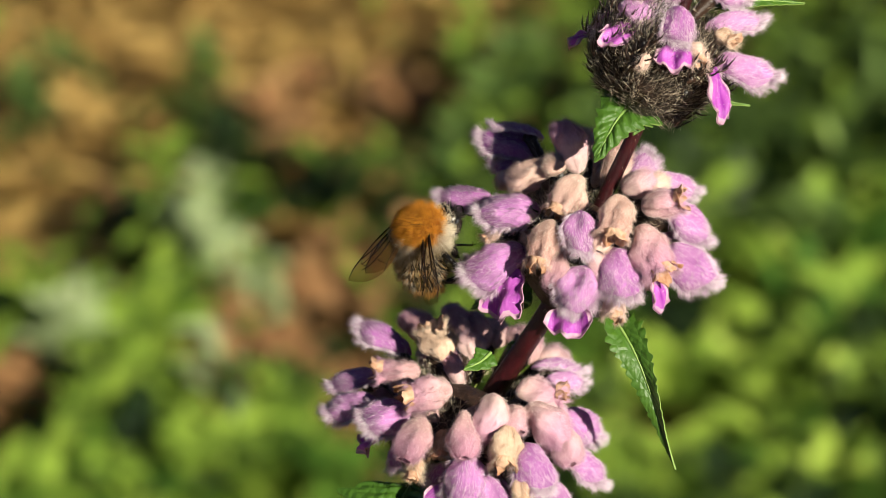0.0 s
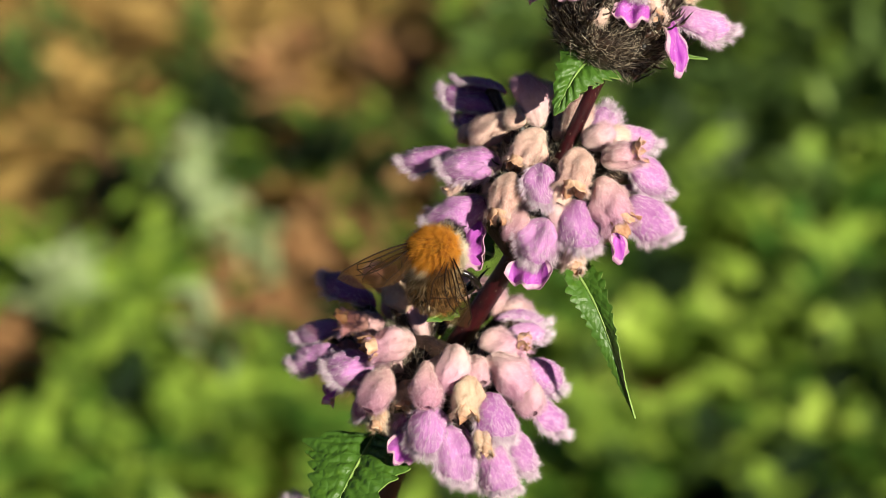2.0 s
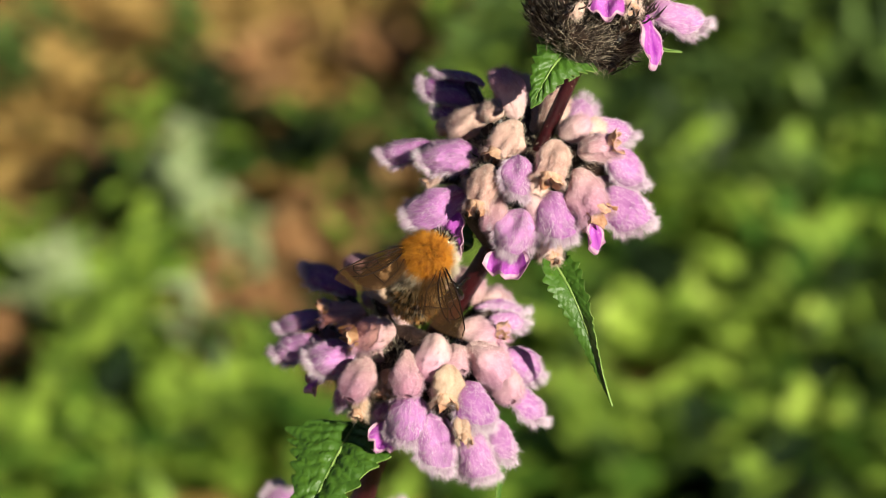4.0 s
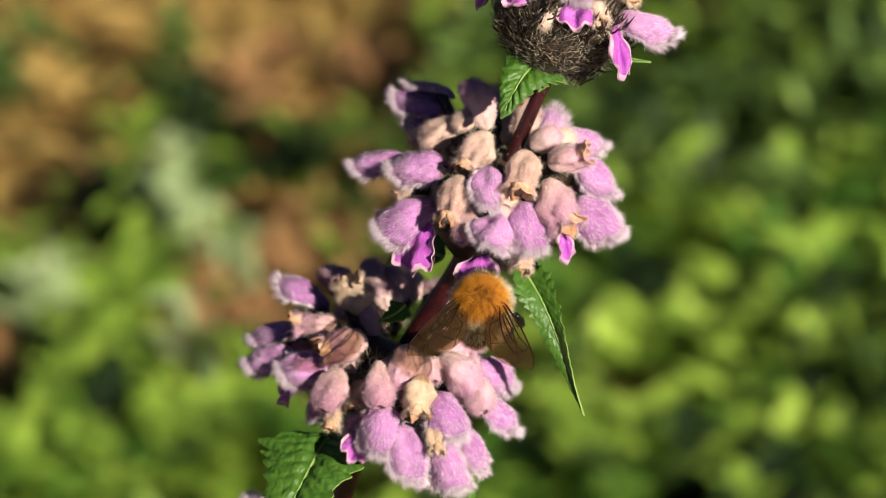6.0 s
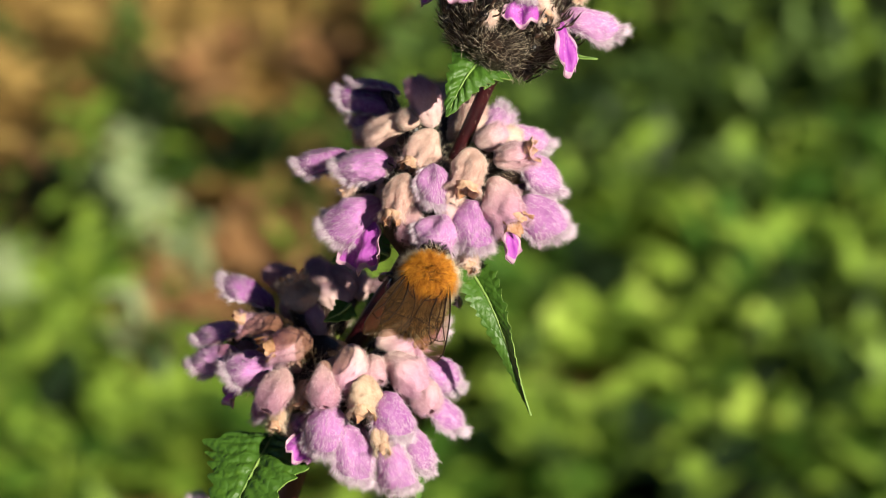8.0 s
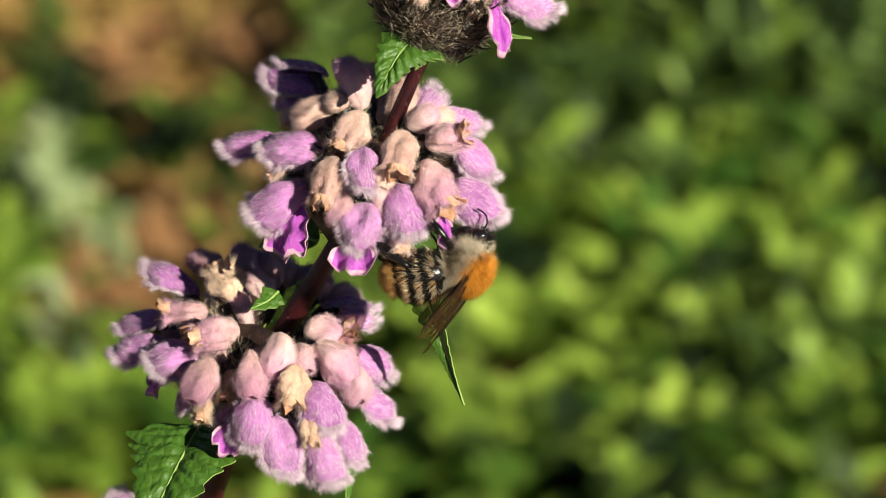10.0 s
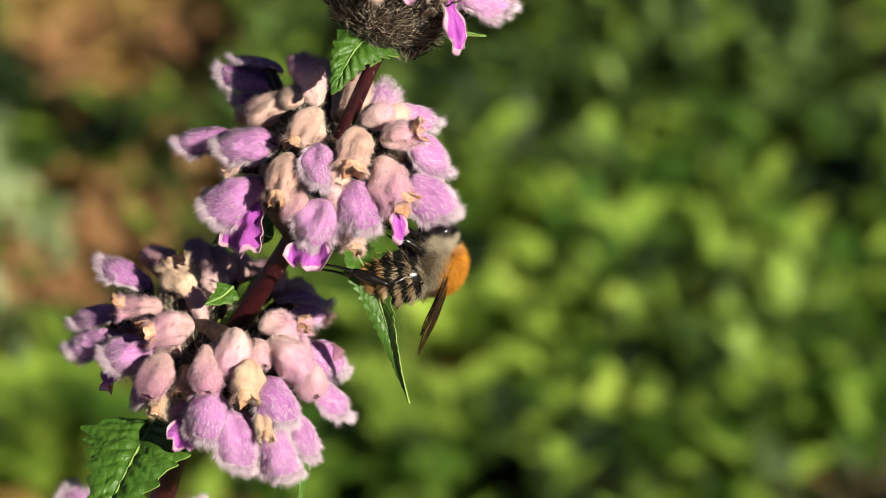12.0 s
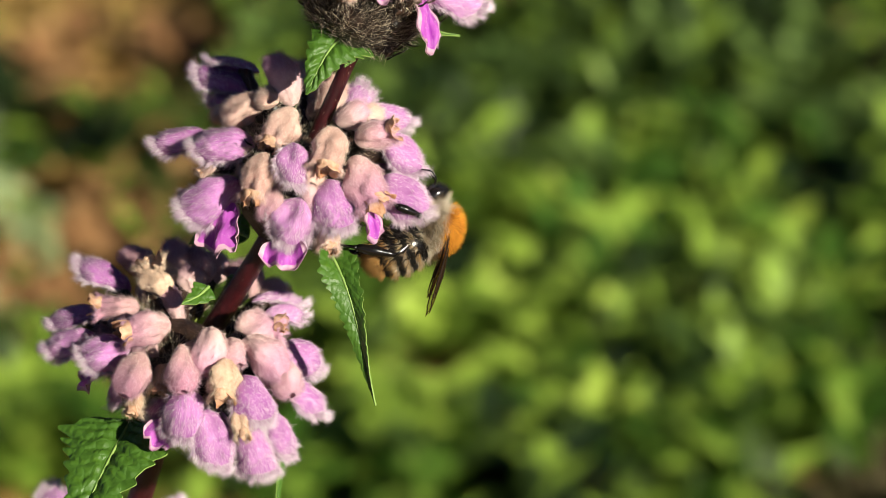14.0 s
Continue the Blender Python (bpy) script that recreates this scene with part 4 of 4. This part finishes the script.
hood(lower, (-8.0, -21.6, -0.0), (-6.4, -26.0, 1.5), 3.3)
hood(lower, (-15.8, -19.4, -4.0), (-17.6, -22.2, -4.1), 3.1)
hood(top_whorl, (3.5, 22.3, 8.0), (0.2, 19.7, 7.9), 3.2)
hood(top_whorl, (2.5, 22.5, 10.0), (6.0, 20.9, 11.3), 3.6)
lip(top_whorl, (4.9, 20.3, 10.0), (0.4, 18.2, 11.3), 2.7)
hood(top_whorl, (8.0, 22.1, 12.0), (8.7, 18.1, 13.5), 3.7)
lip(top_whorl, (7.6, 18.5, 12.0), (7.6, 15.3, 13.5), 3.6)
hood(top_whorl, (10.7, 20.4, 8.0), (16.7, 21.4, 7.9), 3.2)
hood(top_whorl, (11.5, 17.4, 10.0), (17.8, 15.4, 11.3), 3.8)
lip(top_whorl, (11.4, 16.1, 11.0), (12.0, 10.5, 12.4), 3.0)
lip(top_whorl, (0.3, 20.1, 3.0), (-2.1, 18.4, 2.3), 2.3)
bud(top_whorl, (9.3, 18.2, 11.8), (10.0, 16.5, 13.3), 2.2, True)
hood(top_whorl, (8.3, 24.9, 8.0), (7.5, 22.4, 7.9), 3.3)
hood(top_whorl, (11.2, 24.5, 6.0), (15.6, 23.4, 5.7), 3.3)
hood(top_whorl, (5.7, 25.0, 6.0), (1.9, 23.7, 5.7), 3.3)
bud(top_whorl, (5.3, 17.3, 11.8), (4.4, 16.2, 13.3), 1.4)
bud(top_whorl, (11.5, 19.2, 9.8), (13.4, 18.6, 11.1), 2.2, True)
hood(low_whorl, (-23.7, -38.4, -20.0), (-27.1, -32.3, -20.1), 4.4)
hood(low_whorl, (-14.3, -38.9, -22.0), (-12.8, -34.5, -22.3), 3.9)
hood(low_whorl, (-20.1, -39.5, -18.0), (-24.1, -34.5, -16.7), 4.4)
hood(low_whorl, (-17.2, -39.6, -18.0), (-16.5, -35.9, -16.7), 4.4)
hanging_leaf = leaf([(1.9, -7.0, 3.0), (4.4, -11.4, 5.0), (6.5, -17.0, 5.0), (8.3, -22.6, 4.0)], 3.4, 0.7, (0.3, 0.2, 0.9), 17, 1.0, 1.6)
leaf([(5.2, 13.6, 5.0), (2.6, 11.4, 8.0), (0.2, 7.1, 9.0)], 5.6, 0.3, (-0.1, 0.25, 0.95), 9)
leaf([(-17.5, -24.6, -2.0), (-20.0, -28.9, 2.0), (-23.3, -35.7, 5.0)], 10.5, 0.30, (-0.38, 0.3, 0.87), 9)
leaf([(-9.5, -11.4, -1.0), (-10.6, -12.3, -0.0), (-12.2, -13.0, 1.0)], 2.2, 0.2, (0.2, 0.5, 0.8), 4)
leaf([(-2.8, -28.0, -2.0), (-3.1, -30.6, -0.0), (-3.4, -34.9, 2.0)], 1.6, 0.6, (0.9, 0, 0.4))
leaf([(10.5, 22.6, 4.0), (15.9, 23.1, 2.0), (21.4, 23.0, 0.0)], 1.9, 0.3, (0, 0.55, 0.8))
leaf([(11.6, 13.8, 8.0), (13.4, 12.9, 8.0), (15.2, 12.6, 8.0)], 0.6, 0.3, (0, 0.8, 0.6))
leaf([(-5.5, -6.6, -3.0), (-8.6, -5.7, -5.0), (-11.5, -7.2, -6.0)], 3.4, 0.3, (-0.2, 0.5, 0.8))
leaf([(4.6, 12.2, 6.0), (5.1, 11.6, 7.0), (4.0, 9.7, 8.0)], 2.4, 0.3, (0.6, 0.2, 0.7))
leaf([(-6.4, -10.6, -6.0), (-7.4, -12.3, -7.0), (-8.8, -13.9, -7.0)], 2.0, 0.3, (-0.3, 0.3, 0.9))


# ---- bumblebee ----
bee = new("bumblebee")
tagged(bee, "furry bumblebee with orange thorax clinging to the mauve flowers", "bumblebee")


def ball(s, centre, radii, mat, rows=14, cols=18):
    pts = []
    for i in range(rows):
        a = math.pi * (i + 0.02) / (rows - 1 + 0.04)
        for j in range(cols):
            b = 2 * math.pi * j / cols
            pts.append((centre[0] + radii[0] * math.cos(a), centre[1] + radii[1] * math.sin(a) * math.cos(b), centre[2] + radii[2] * math.sin(a) * math.sin(b)))
    s.add(np.array(pts) * MM, grid_faces(rows, cols, True), mat)


def coat(s, centre, radii, number, choose, rng, lay=(-0.6, 0, 0), thin=0.000022):
    """Hair over an ellipsoid: choose(direction) gives its material and length in millimetres, or None."""
    d = rng.normal(size=(number, 3))
    d /= np.linalg.norm(d, axis=1, keepdims=True)
    groups = {}
    for v in d:
        pick = choose(v, rng)
        if pick:
            groups.setdefault(pick[0], []).append((v, pick[1]))
    for mat, items in groups.items():
        v = np.array([i[0] for i in items])
        r = np.array(radii)
        roots = (np.array(centre) + v * r * 0.97) * MM
        normal = v / r
        normal /= np.linalg.norm(normal, axis=1, keepdims=True)
        tuft = np.stack((np.sin(v[:, 1] * 17 + v[:, 2] * 9), np.sin(v[:, 0] * 19 - v[:, 2] * 13), np.sin(v[:, 0] * 11 + v[:, 1] * 15)), 1)
        ways = normal + np.array(lay) + rng.normal(size=v.shape) * 0.14 + tuft * 0.32
        fur(s, roots, ways, np.array([i[1] for i in items]) * MM * rng.uniform(0.7, 1.2, len(items)), thin, mat, rng, 0.2)


def thorax_hair(v, rng):
    if v[0] > 0.90:
        return (FUR_BLACK, 0.6) if rng.uniform() < 0.5 else None
    if v[0] > 0.36 + 0.08 * rng.normal() and abs(v[1]) > 0.40 and v[2] < 0.34:
        return (FUR_CREAM, 1.5)
    if v[2] > 0.24 + 0.10 * rng.normal() - 0.10 * v[0]:
        if v[2] > 0.92 and rng.uniform() < 0.35:
            return (FUR_BLACK, 0.6)
        return (FUR_ORANGE, 1.2)
    if v[2] > -0.02 + 0.1 * rng.normal():
        return (FUR_CREAM if rng.uniform() < 0.65 else FUR_GREY, 1.3)
    if v[2] > -0.5 + 0.1 * rng.normal():
        return (FUR_GREY if rng.uniform() < 0.7 else FUR_BLACK, 1.2)
    return (FUR_GREY if rng.uniform() < 0.2 else FUR_BLACK, 0.9) if rng.uniform() < 0.6 else None


def belly_hair(v, rng):
    """Dark segments, each with a lighter fringe: greyish near the waist, tawny to the tip; the underside is nearly bare."""
    x = v[0]
    if v[2] < -0.28 + 0.1 * rng.normal() and rng.uniform() < 0.8:
        return (FUR_BLACK, 0.4) if rng.uniform() < 0.3 else None
    if x > 0.62:
        return (FUR_GREY if rng.uniform() < 0.3 else FUR_CREAM, 1.25)
    if x < -0.82:
        return (FUR_TAWNY, 1.0)
    step = ((0.62 - x) / 0.36 + 0.06 * rng.normal() + 0.12 * v[2]) % 1.0
    if step < 0.64:
        return (FUR_BLACK, 0.55) if rng.uniform() < 0.8 else None
    if x > -0.40:
        return (FUR_GREY if rng.uniform() < 0.5 else FUR_CREAM if rng.uniform() < 0.6 else FUR_TAWNY, 0.95)
    return (FUR_TAWNY, 1.05)


def face_hair(v, rng):
    if abs(v[1]) > 0.75 or rng.uniform() < 0.4:
        return None
    if v[0] < -0.2 and v[2] > 0.2:
        return (FUR_CREAM, 0.6)
    return (FUR_BLACK, 0.55)


def build_bee():
    rng = np.random.default_rng(5)
    s = Shape()
    ball(s, (0, 0, 0), (2.15, 2.2, 1.95), BROWN_SKIN)
    coat(s, (0, 0, 0), (2.15, 2.2, 1.95), 27000, thorax_hair, rng, thin=0.000017)
    s.make("thorax", bee, label="thorax with dense orange fur and cream sides")

    s = Shape()
    ball(s, (-2.9, 0, -0.1), (3.55, 2.6, 2.4), CHITIN, 18, 22)
    for k in range(5):
        x = -0.9 - 1.1 * k
        r = math.sqrt(max(0.02, 1 - ((x + 2.9) / 3.55) ** 2))
        ring = [Vector((x * MM, 2.62 * r * MM * math.cos(a), (-0.1 + 2.42 * r * math.sin(a)) * MM)) for a in np.linspace(0, 2 * math.pi, 25)]
        tube(s, ring, [0.00009], CHITIN, 5)
    coat(s, (-2.9, 0, -0.1), (3.55, 2.6, 2.4), 9500, belly_hair, rng, (-0.75, 0, 0))
    abdomen = s.make("abdomen", bee, pose(-1.3 * MM, 0, -0.6 * MM), label="abdomen banded black and grey with tawny tip")

    s = Shape()
    ball(s, (0.9, 0, -0.5), (1.15, 1.55, 1.6), CHITIN)
    ball(s, (1.5, 0, -1.7), (0.8, 0.75, 1.1), CHITIN, 10, 12)
    tube(s, smooth_line([V((1.5, 0, -2.4)), V((1.7, 0, -3.4)), V((1.7, 0, -4.4))], 4), [0.00035, 0.0002, 0.00012], CHITIN, 8)
    coat(s, (0.9, 0, -0.5), (1.15, 1.55, 1.6), 1500, face_hair, rng, (0, 0, 0.1))
    head = s.make("head", bee, pose(2.3 * MM, 0, -0.1 * MM, 0, 38, 0), label="glossy black head with drinking tube")
    for side in (1, -1):
        e = Shape()
        ball(e, (1.05, side * 1.28, -0.55), (0.68, 0.5, 1.2), EYE, 14, 16)
        e.make("eye", head, label="glossy black compound eye")
        e = Shape()
        tube(e, smooth_line([V((1.9, side * 0.45, 0.1)), V((2.3, side * 0.7, 0.4)), V((2.6, side * 0.85, 0.45))], 4), [0.00008, 0.00007], CHITIN, 7)
        tube(e, smooth_line([V((2.6, side * 0.85, 0.45)), V((3.3, side * 0.95, 0.2)), V((3.8, side * 1.0, -0.6))], 5), [0.00008, 0.00008, 0.00007], CHITIN, 7)
        e.make("antenna", head)

    legs = []
    for k, (hip, knee, ankle, toe) in enumerate((
            ((1.0, 0.9, -1.5), (1.7, 1.4, -3.0), (1.6, 1.2, -4.6), (1.9, 0.9, -6.0)),
            ((0.0, 1.3, -1.7), (0.3, 3.5, -2.3), (0.5, 4.0, -4.4), (1.0, 3.6, -6.0)),
            ((-1.1, 1.2, -1.6), (-4.0, 2.7, -3.4), (-4.2, 2.7, -7.2), (-4.8, 2.3, -10.6)))):
        for side in (1, -1):
            p = [V((q[0] - hip[0], side * (q[1] - hip[1]), q[2] - hip[2])) for q in (hip, knee, ankle, toe)]
            s = Shape()
            thick = (0.30, 0.36, 0.50)[k]
            tube(s, smooth_line([p[0], p[0].lerp(p[1], 0.5) + V((0, side * 0.15, 0.1)), p[1]], 4), [0.00028, thick * MM, 0.00024], CHITIN, 9)
            tube(s, smooth_line([p[1], p[1].lerp(p[2], 0.6), p[2]], 4), [0.00022, (thick + 0.1) * MM, 0.00036], CHITIN, 9)
            foot = smooth_line([p[2], p[2].lerp(p[3], 0.5) + V((0.1, 0, 0)), p[3]], 5)
            tube(s, foot, [0.00024, 0.00015, 0.00013, 0.00011, 0.00009], CHITIN, 7)
            for w in (0.25, -0.25):
                tube(s, [foot[-1], foot[-1] + V((0.25, w, -0.2))], [0.00006, 0.00002], CHITIN, 5)
            n = 260
            seg = rng.integers(0, 2, n)
            t = rng.uniform(0.05, 1, n)
            a = np.array([p[i] for i in seg])
            b = np.array([p[i + 1] for i in seg])
            w = rng.normal(size=(n, 3))
            fur(s, a + (b - a) * t[:, None], w + (b - a) / 0.004, rng.uniform(0.0004, 0.0011, n), 0.00002, FUR_BLACK, rng)
            legs.append(s.make("leg", bee, Matrix.Translation(V((hip[0], side * hip[1], hip[2]))), label="black bristly leg"))

    wings = []
    for side in (1, -1):
        for name, long, broad, root in (("forewing", 8.6, 3.3, (-0.2, 1.75, 1.25)), ("hindwing", 6.2, 2.3, (-0.9, 1.6, 1.0))):
            s = Shape()
            rows, cols = 26, 9

            def edge(t, v):
                lead = 0.25 + 0.35 * math.sin(math.pi * min(1, t * 1.05))
                trail = -broad * (0.06 + 0.94 * math.sin(math.pi * min(1.0, 0.12 + 0.80 * t) ** 1.25)) * (1 - max(0, t - 0.8) ** 2 * 6)
                close = math.sqrt(max(0.0, 1 - max(0.0, (t - 0.86) / 0.14) ** 2))
                y = (lead + (trail - lead) * v) * close - 0.35 * (1 - close)
                z = 0.22 * math.sin(math.pi * v) * math.sin(math.pi * t) - 0.5 * t * t + 0.05 * math.sin(14 * v + 6 * t)
                return V((-long * t, side * y, z))

            s.add([tuple(edge(t, v)) for t in np.linspace(0.0, 1, rows) for v in np.linspace(0, 1, cols)], grid_faces(rows, cols), WING)
            runs = [[(0, 0.0), (0.3, 0.0), (0.6, 0.0), (0.88, 0.0), (0.97, 0.2)], [(0, 0.12), (0.3, 0.16), (0.55, 0.16), (0.72, 0.05)],
                    [(0, 0.3), (0.25, 0.5), (0.45, 0.52), (0.7, 0.5), (0.8, 0.42)], [(0.02, 0.5), (0.3, 0.85), (0.48, 0.88), (0.6, 0.98)],
                    [(0.45, 0.16), (0.47, 0.34), (0.44, 0.52)], [(0.55, 0.16), (0.62, 0.30), (0.58, 0.51)], [(0.72, 0.05), (0.76, 0.25), (0.72, 0.48)],
                    [(0.25, 0.5), (0.27, 0.7), (0.3, 0.85)], [(0.58, 0.51), (0.56, 0.7), (0.52, 0.9)], [(0.47, 0.34), (0.55, 0.36), (0.62, 0.30)], [(0.62, 0.30), (0.70, 0.30), (0.76, 0.25)]]
            for run in (runs if name == "forewing" else runs[:2]):
                line = []
                for (t0, v0), (t1, v1) in zip(run, run[1:]):
                    line += [edge(t0 + (t1 - t0) * q / 4, v0 + (v1 - v0) * q / 4) for q in range(4)]
                line.append(edge(*run[-1]))
                tube(s, line, [0.00009, 0.00005] if run[0][0] == 0 else [0.000045], VEIN, 5)
            ob = s.make(name, bee, Matrix.Translation(V(root)), label="smoky transparent wing with dark veins")
            wings.append((ob, side, root, 0 if name == "forewing" else 1))
    return abdomen, head, legs, wings


abdomen, head, legs, wings = build_bee()


def motions():
    """The bee climbs round the upper whorl; seconds, place in millimetres, way ahead, way of its back, bend of the abdomen, spread of both wings, their lift, and the roll of the second."""
    rows = [
        (0.0, (-16.2, 0.6, 4.0), (0.75, 0.6, -0.2), (-0.5, 0.38, 0.78), 86, 8, 58, -18, 4, -60),
        (0.5, (-16.8, -3.7, 6.0), (0.75, 0.35, 0.4), (-0.6, -0.1, 0.75), 78, 30, 75, -30, 0, -60),
        (1.0, (-14.6, -7.7, 8.0), (0.7, 0.45, 0.1), (-0.35, 0.1, 0.93), 84, 26, 56, 0, 14, -45),
        (1.5, (-12.8, -5.8, 8.0), (0.52, 0.72, -0.35), (-0.25, 0.3, 0.92), 88, 42, 38, 8, 8, -20),
        (2.0, (-11.3, -6.3, 8.0), (0.45, 0.78, -0.4), (-0.2, 0.3, 0.92), 88, 38, 42, 8, 8),
        (2.5, (-11.5, -5.8, 8.0), (0.45, 0.78, -0.4), (-0.2, 0.3, 0.92), 88, 38, 43, 8, 8),
        (3.0, (-11.1, -6.2, 8.0), (0.45, 0.78, -0.4), (-0.15, 0.35, 0.92), 88, 36, 45, 8, 8),
        (3.2, (-11.1, -6.2, 8.0), (0.45, 0.78, -0.4), (-0.15, 0.35, 0.92), 88, 36, 45, 8, 8),
        (4.4, (-9.6, -8.6, 10.5), (0.62, 0.6, -0.38), (-0.05, 0.15, 0.95), 76, 26, 52, 8, 8),
        (5.3, (-6.5, -10.4, 11.6), (0.88, 0.3, -0.22), (0.1, -0.3, 0.93), 64, 22, 60, 8, 30),
        (5.5, (-3.5, -12.9, 12.0), (0.9, 0.22, -0.2), (0.15, -0.45, 0.88), 52, 20, 62, 6, 36),
        (5.75, (-2.6, -11.5, 13.2), (0.5, 0.65, -0.4), (0.1, 0.1, 0.95), 84, 28, 46, 10, 20),
        (6.0, (-2.0, -10.9, 14.0), (0.12, 0.85, -0.5), (0, 0.5, 0.85), 112, 35, 30, 8, 8),
        (6.5, (-1.6, -10.4, 14.0), (0.02, 0.85, -0.5), (0, 0.5, 0.85), 115, 38, 22, 8, 8),
        (7.0, (-3.2, -9.1, 14.0), (0.05, 0.88, -0.45), (0, 0.45, 0.9), 112, 35, 24, 8, 8),
        (7.5, (-3.2, -8.4, 14.0), (0.22, 0.87, -0.45), (0.05, 0.45, 0.9), 90, 24, 8, 8, 8),
        (7.7, (-2.8, -8.3, 14.0), (0.24, 0.86, -0.45), (0.1, 0.45, 0.9), 88, 24, 8, 8, 8),
        (8.4, (-0.2, -9.6, 15.0), (0.4, 0.85, -0.35), (0.3, 0.15, 0.93), 66, 14, 14, 8, 8),
        (9.1, (4.6, -10.4, 12.5), (0.62, 0.72, -0.3), (0.55, -0.3, 0.75), 50, 13, 10, 8, 8),
        (9.8, (7.8, -10.0, 7.0), (0.72, 0.65, -0.2), (0.62, -0.68, 0.38), 43, 12, 8, 8, 8),
        (10.0, (8.6, -9.2, 7.0), (0.68, 0.7, -0.15), (0.68, -0.66, 0.32), 46, 10, 6, 8, 8),
        (10.5, (9.7, -6.8, 6.0), (0.38, 0.9, -0.12), (0.88, -0.35, 0.32), 49, 14, 4, 8, 8),
        (11.0, (10.5, -6.7, 6.0), (0.36, 0.92, -0.12), (0.88, -0.34, 0.30), 49, 14, 4, 8, 8),
        (11.5, (12.1, -10.4, 6.0), (0.78, 0.6, -0.12), (0.6, -0.78, 0.24), 42, 5, 1, -8, -8),
        (12.0, (10.6, -9.4, 4.4), (0.42, 0.9, -0.1), (0.9, -0.42, 0.12), 60, 5, 1, 5, 5),
        (12.5, (12.1, -7.5, 2.4), (0.34, 0.93, -0.1), (0.94, -0.32, 0.04), 54, 4, 0, 2, 2),
        (13.0, (12.6, -7.2, 2.4), (0.34, 0.93, -0.1), (0.94, -0.32, 0.03), 54, 4, 0, 2, 2),
        (13.5, (12.6, -6.6, 2.4), (0.30, 0.95, -0.1), (0.95, -0.28, 0.0), 52, 4, 0, 2, 2),
        (14.0, (13.0, -5.8, 2.4), (0.26, 0.96, -0.1), (0.96, -0.24, 0.0), 53, 6, 0, 2, 2),
    ]
    path, bends, spreads = [], [], []
    for t, at, ahead, back, bend, left, right, lift_left, lift_right, *roll in rows:
        path.append((t, STAND @ frame_along(V(at), V(at) + Vector(ahead), back)))
        bends.append((t, pose(-1.3 * MM, 0, -0.6 * MM, 0, -bend, 0)))
        spreads.append((t, left, right, lift_left, lift_right, roll[0] if roll else 0))
    walk(bee, path)
    walk(abdomen, bends)
    for ob, side, root, hind in wings:
        walk(ob, [(t, pose(root[0] * MM, root[1] * MM * side, root[2] * MM, side * -6 + (0 if side > 0 else roll), lift_left if side > 0 else lift_right, -side * ((left if side > 0 else right) - 6 * hind))) for t, left, right, lift_left, lift_right, roll in spreads])
    for leg, side in zip(legs[4:], (1, -1)):
        hip = Matrix.Translation(V((-1.1, side * 1.2, -1.6)))
        walk(leg, [(t, hip @ pose(0, 0, 0, 0, a, 0)) for t, a in ((0, -60), (3.2, -60), (7.7, -60), (9.8, 0), (14, 0))])
    root = Matrix.Translation(V((1.9, -7.0, 3.0)))
    walk(hanging_leaf, [(t, root @ pose(0, 0, 0, 0, 0, a) @ root.inverted()) for t, a in ((0, 0), (11.2, 0), (12.0, -3), (13.0, -6), (14, -6.4))])
    rest = front_hood.matrix_basis.copy()
    walk(front_hood, [(t, rest @ pose(0, 0, 0, 0, a, 0)) for t, a in ((0, 0), (3.2, 0), (5.3, 0), (5.7, -18), (6.0, -34), (7.5, -36), (7.7, -34), (9.0, 0), (14, 0))])
    rest_left = left_hood.matrix_basis.copy()
    walk(left_hood, [(t, rest_left @ pose(0, 0, 0, 0, 0, a)) for t, a in ((0, -20), (0.3, -16), (0.8, 0), (14, 0))])


motions()
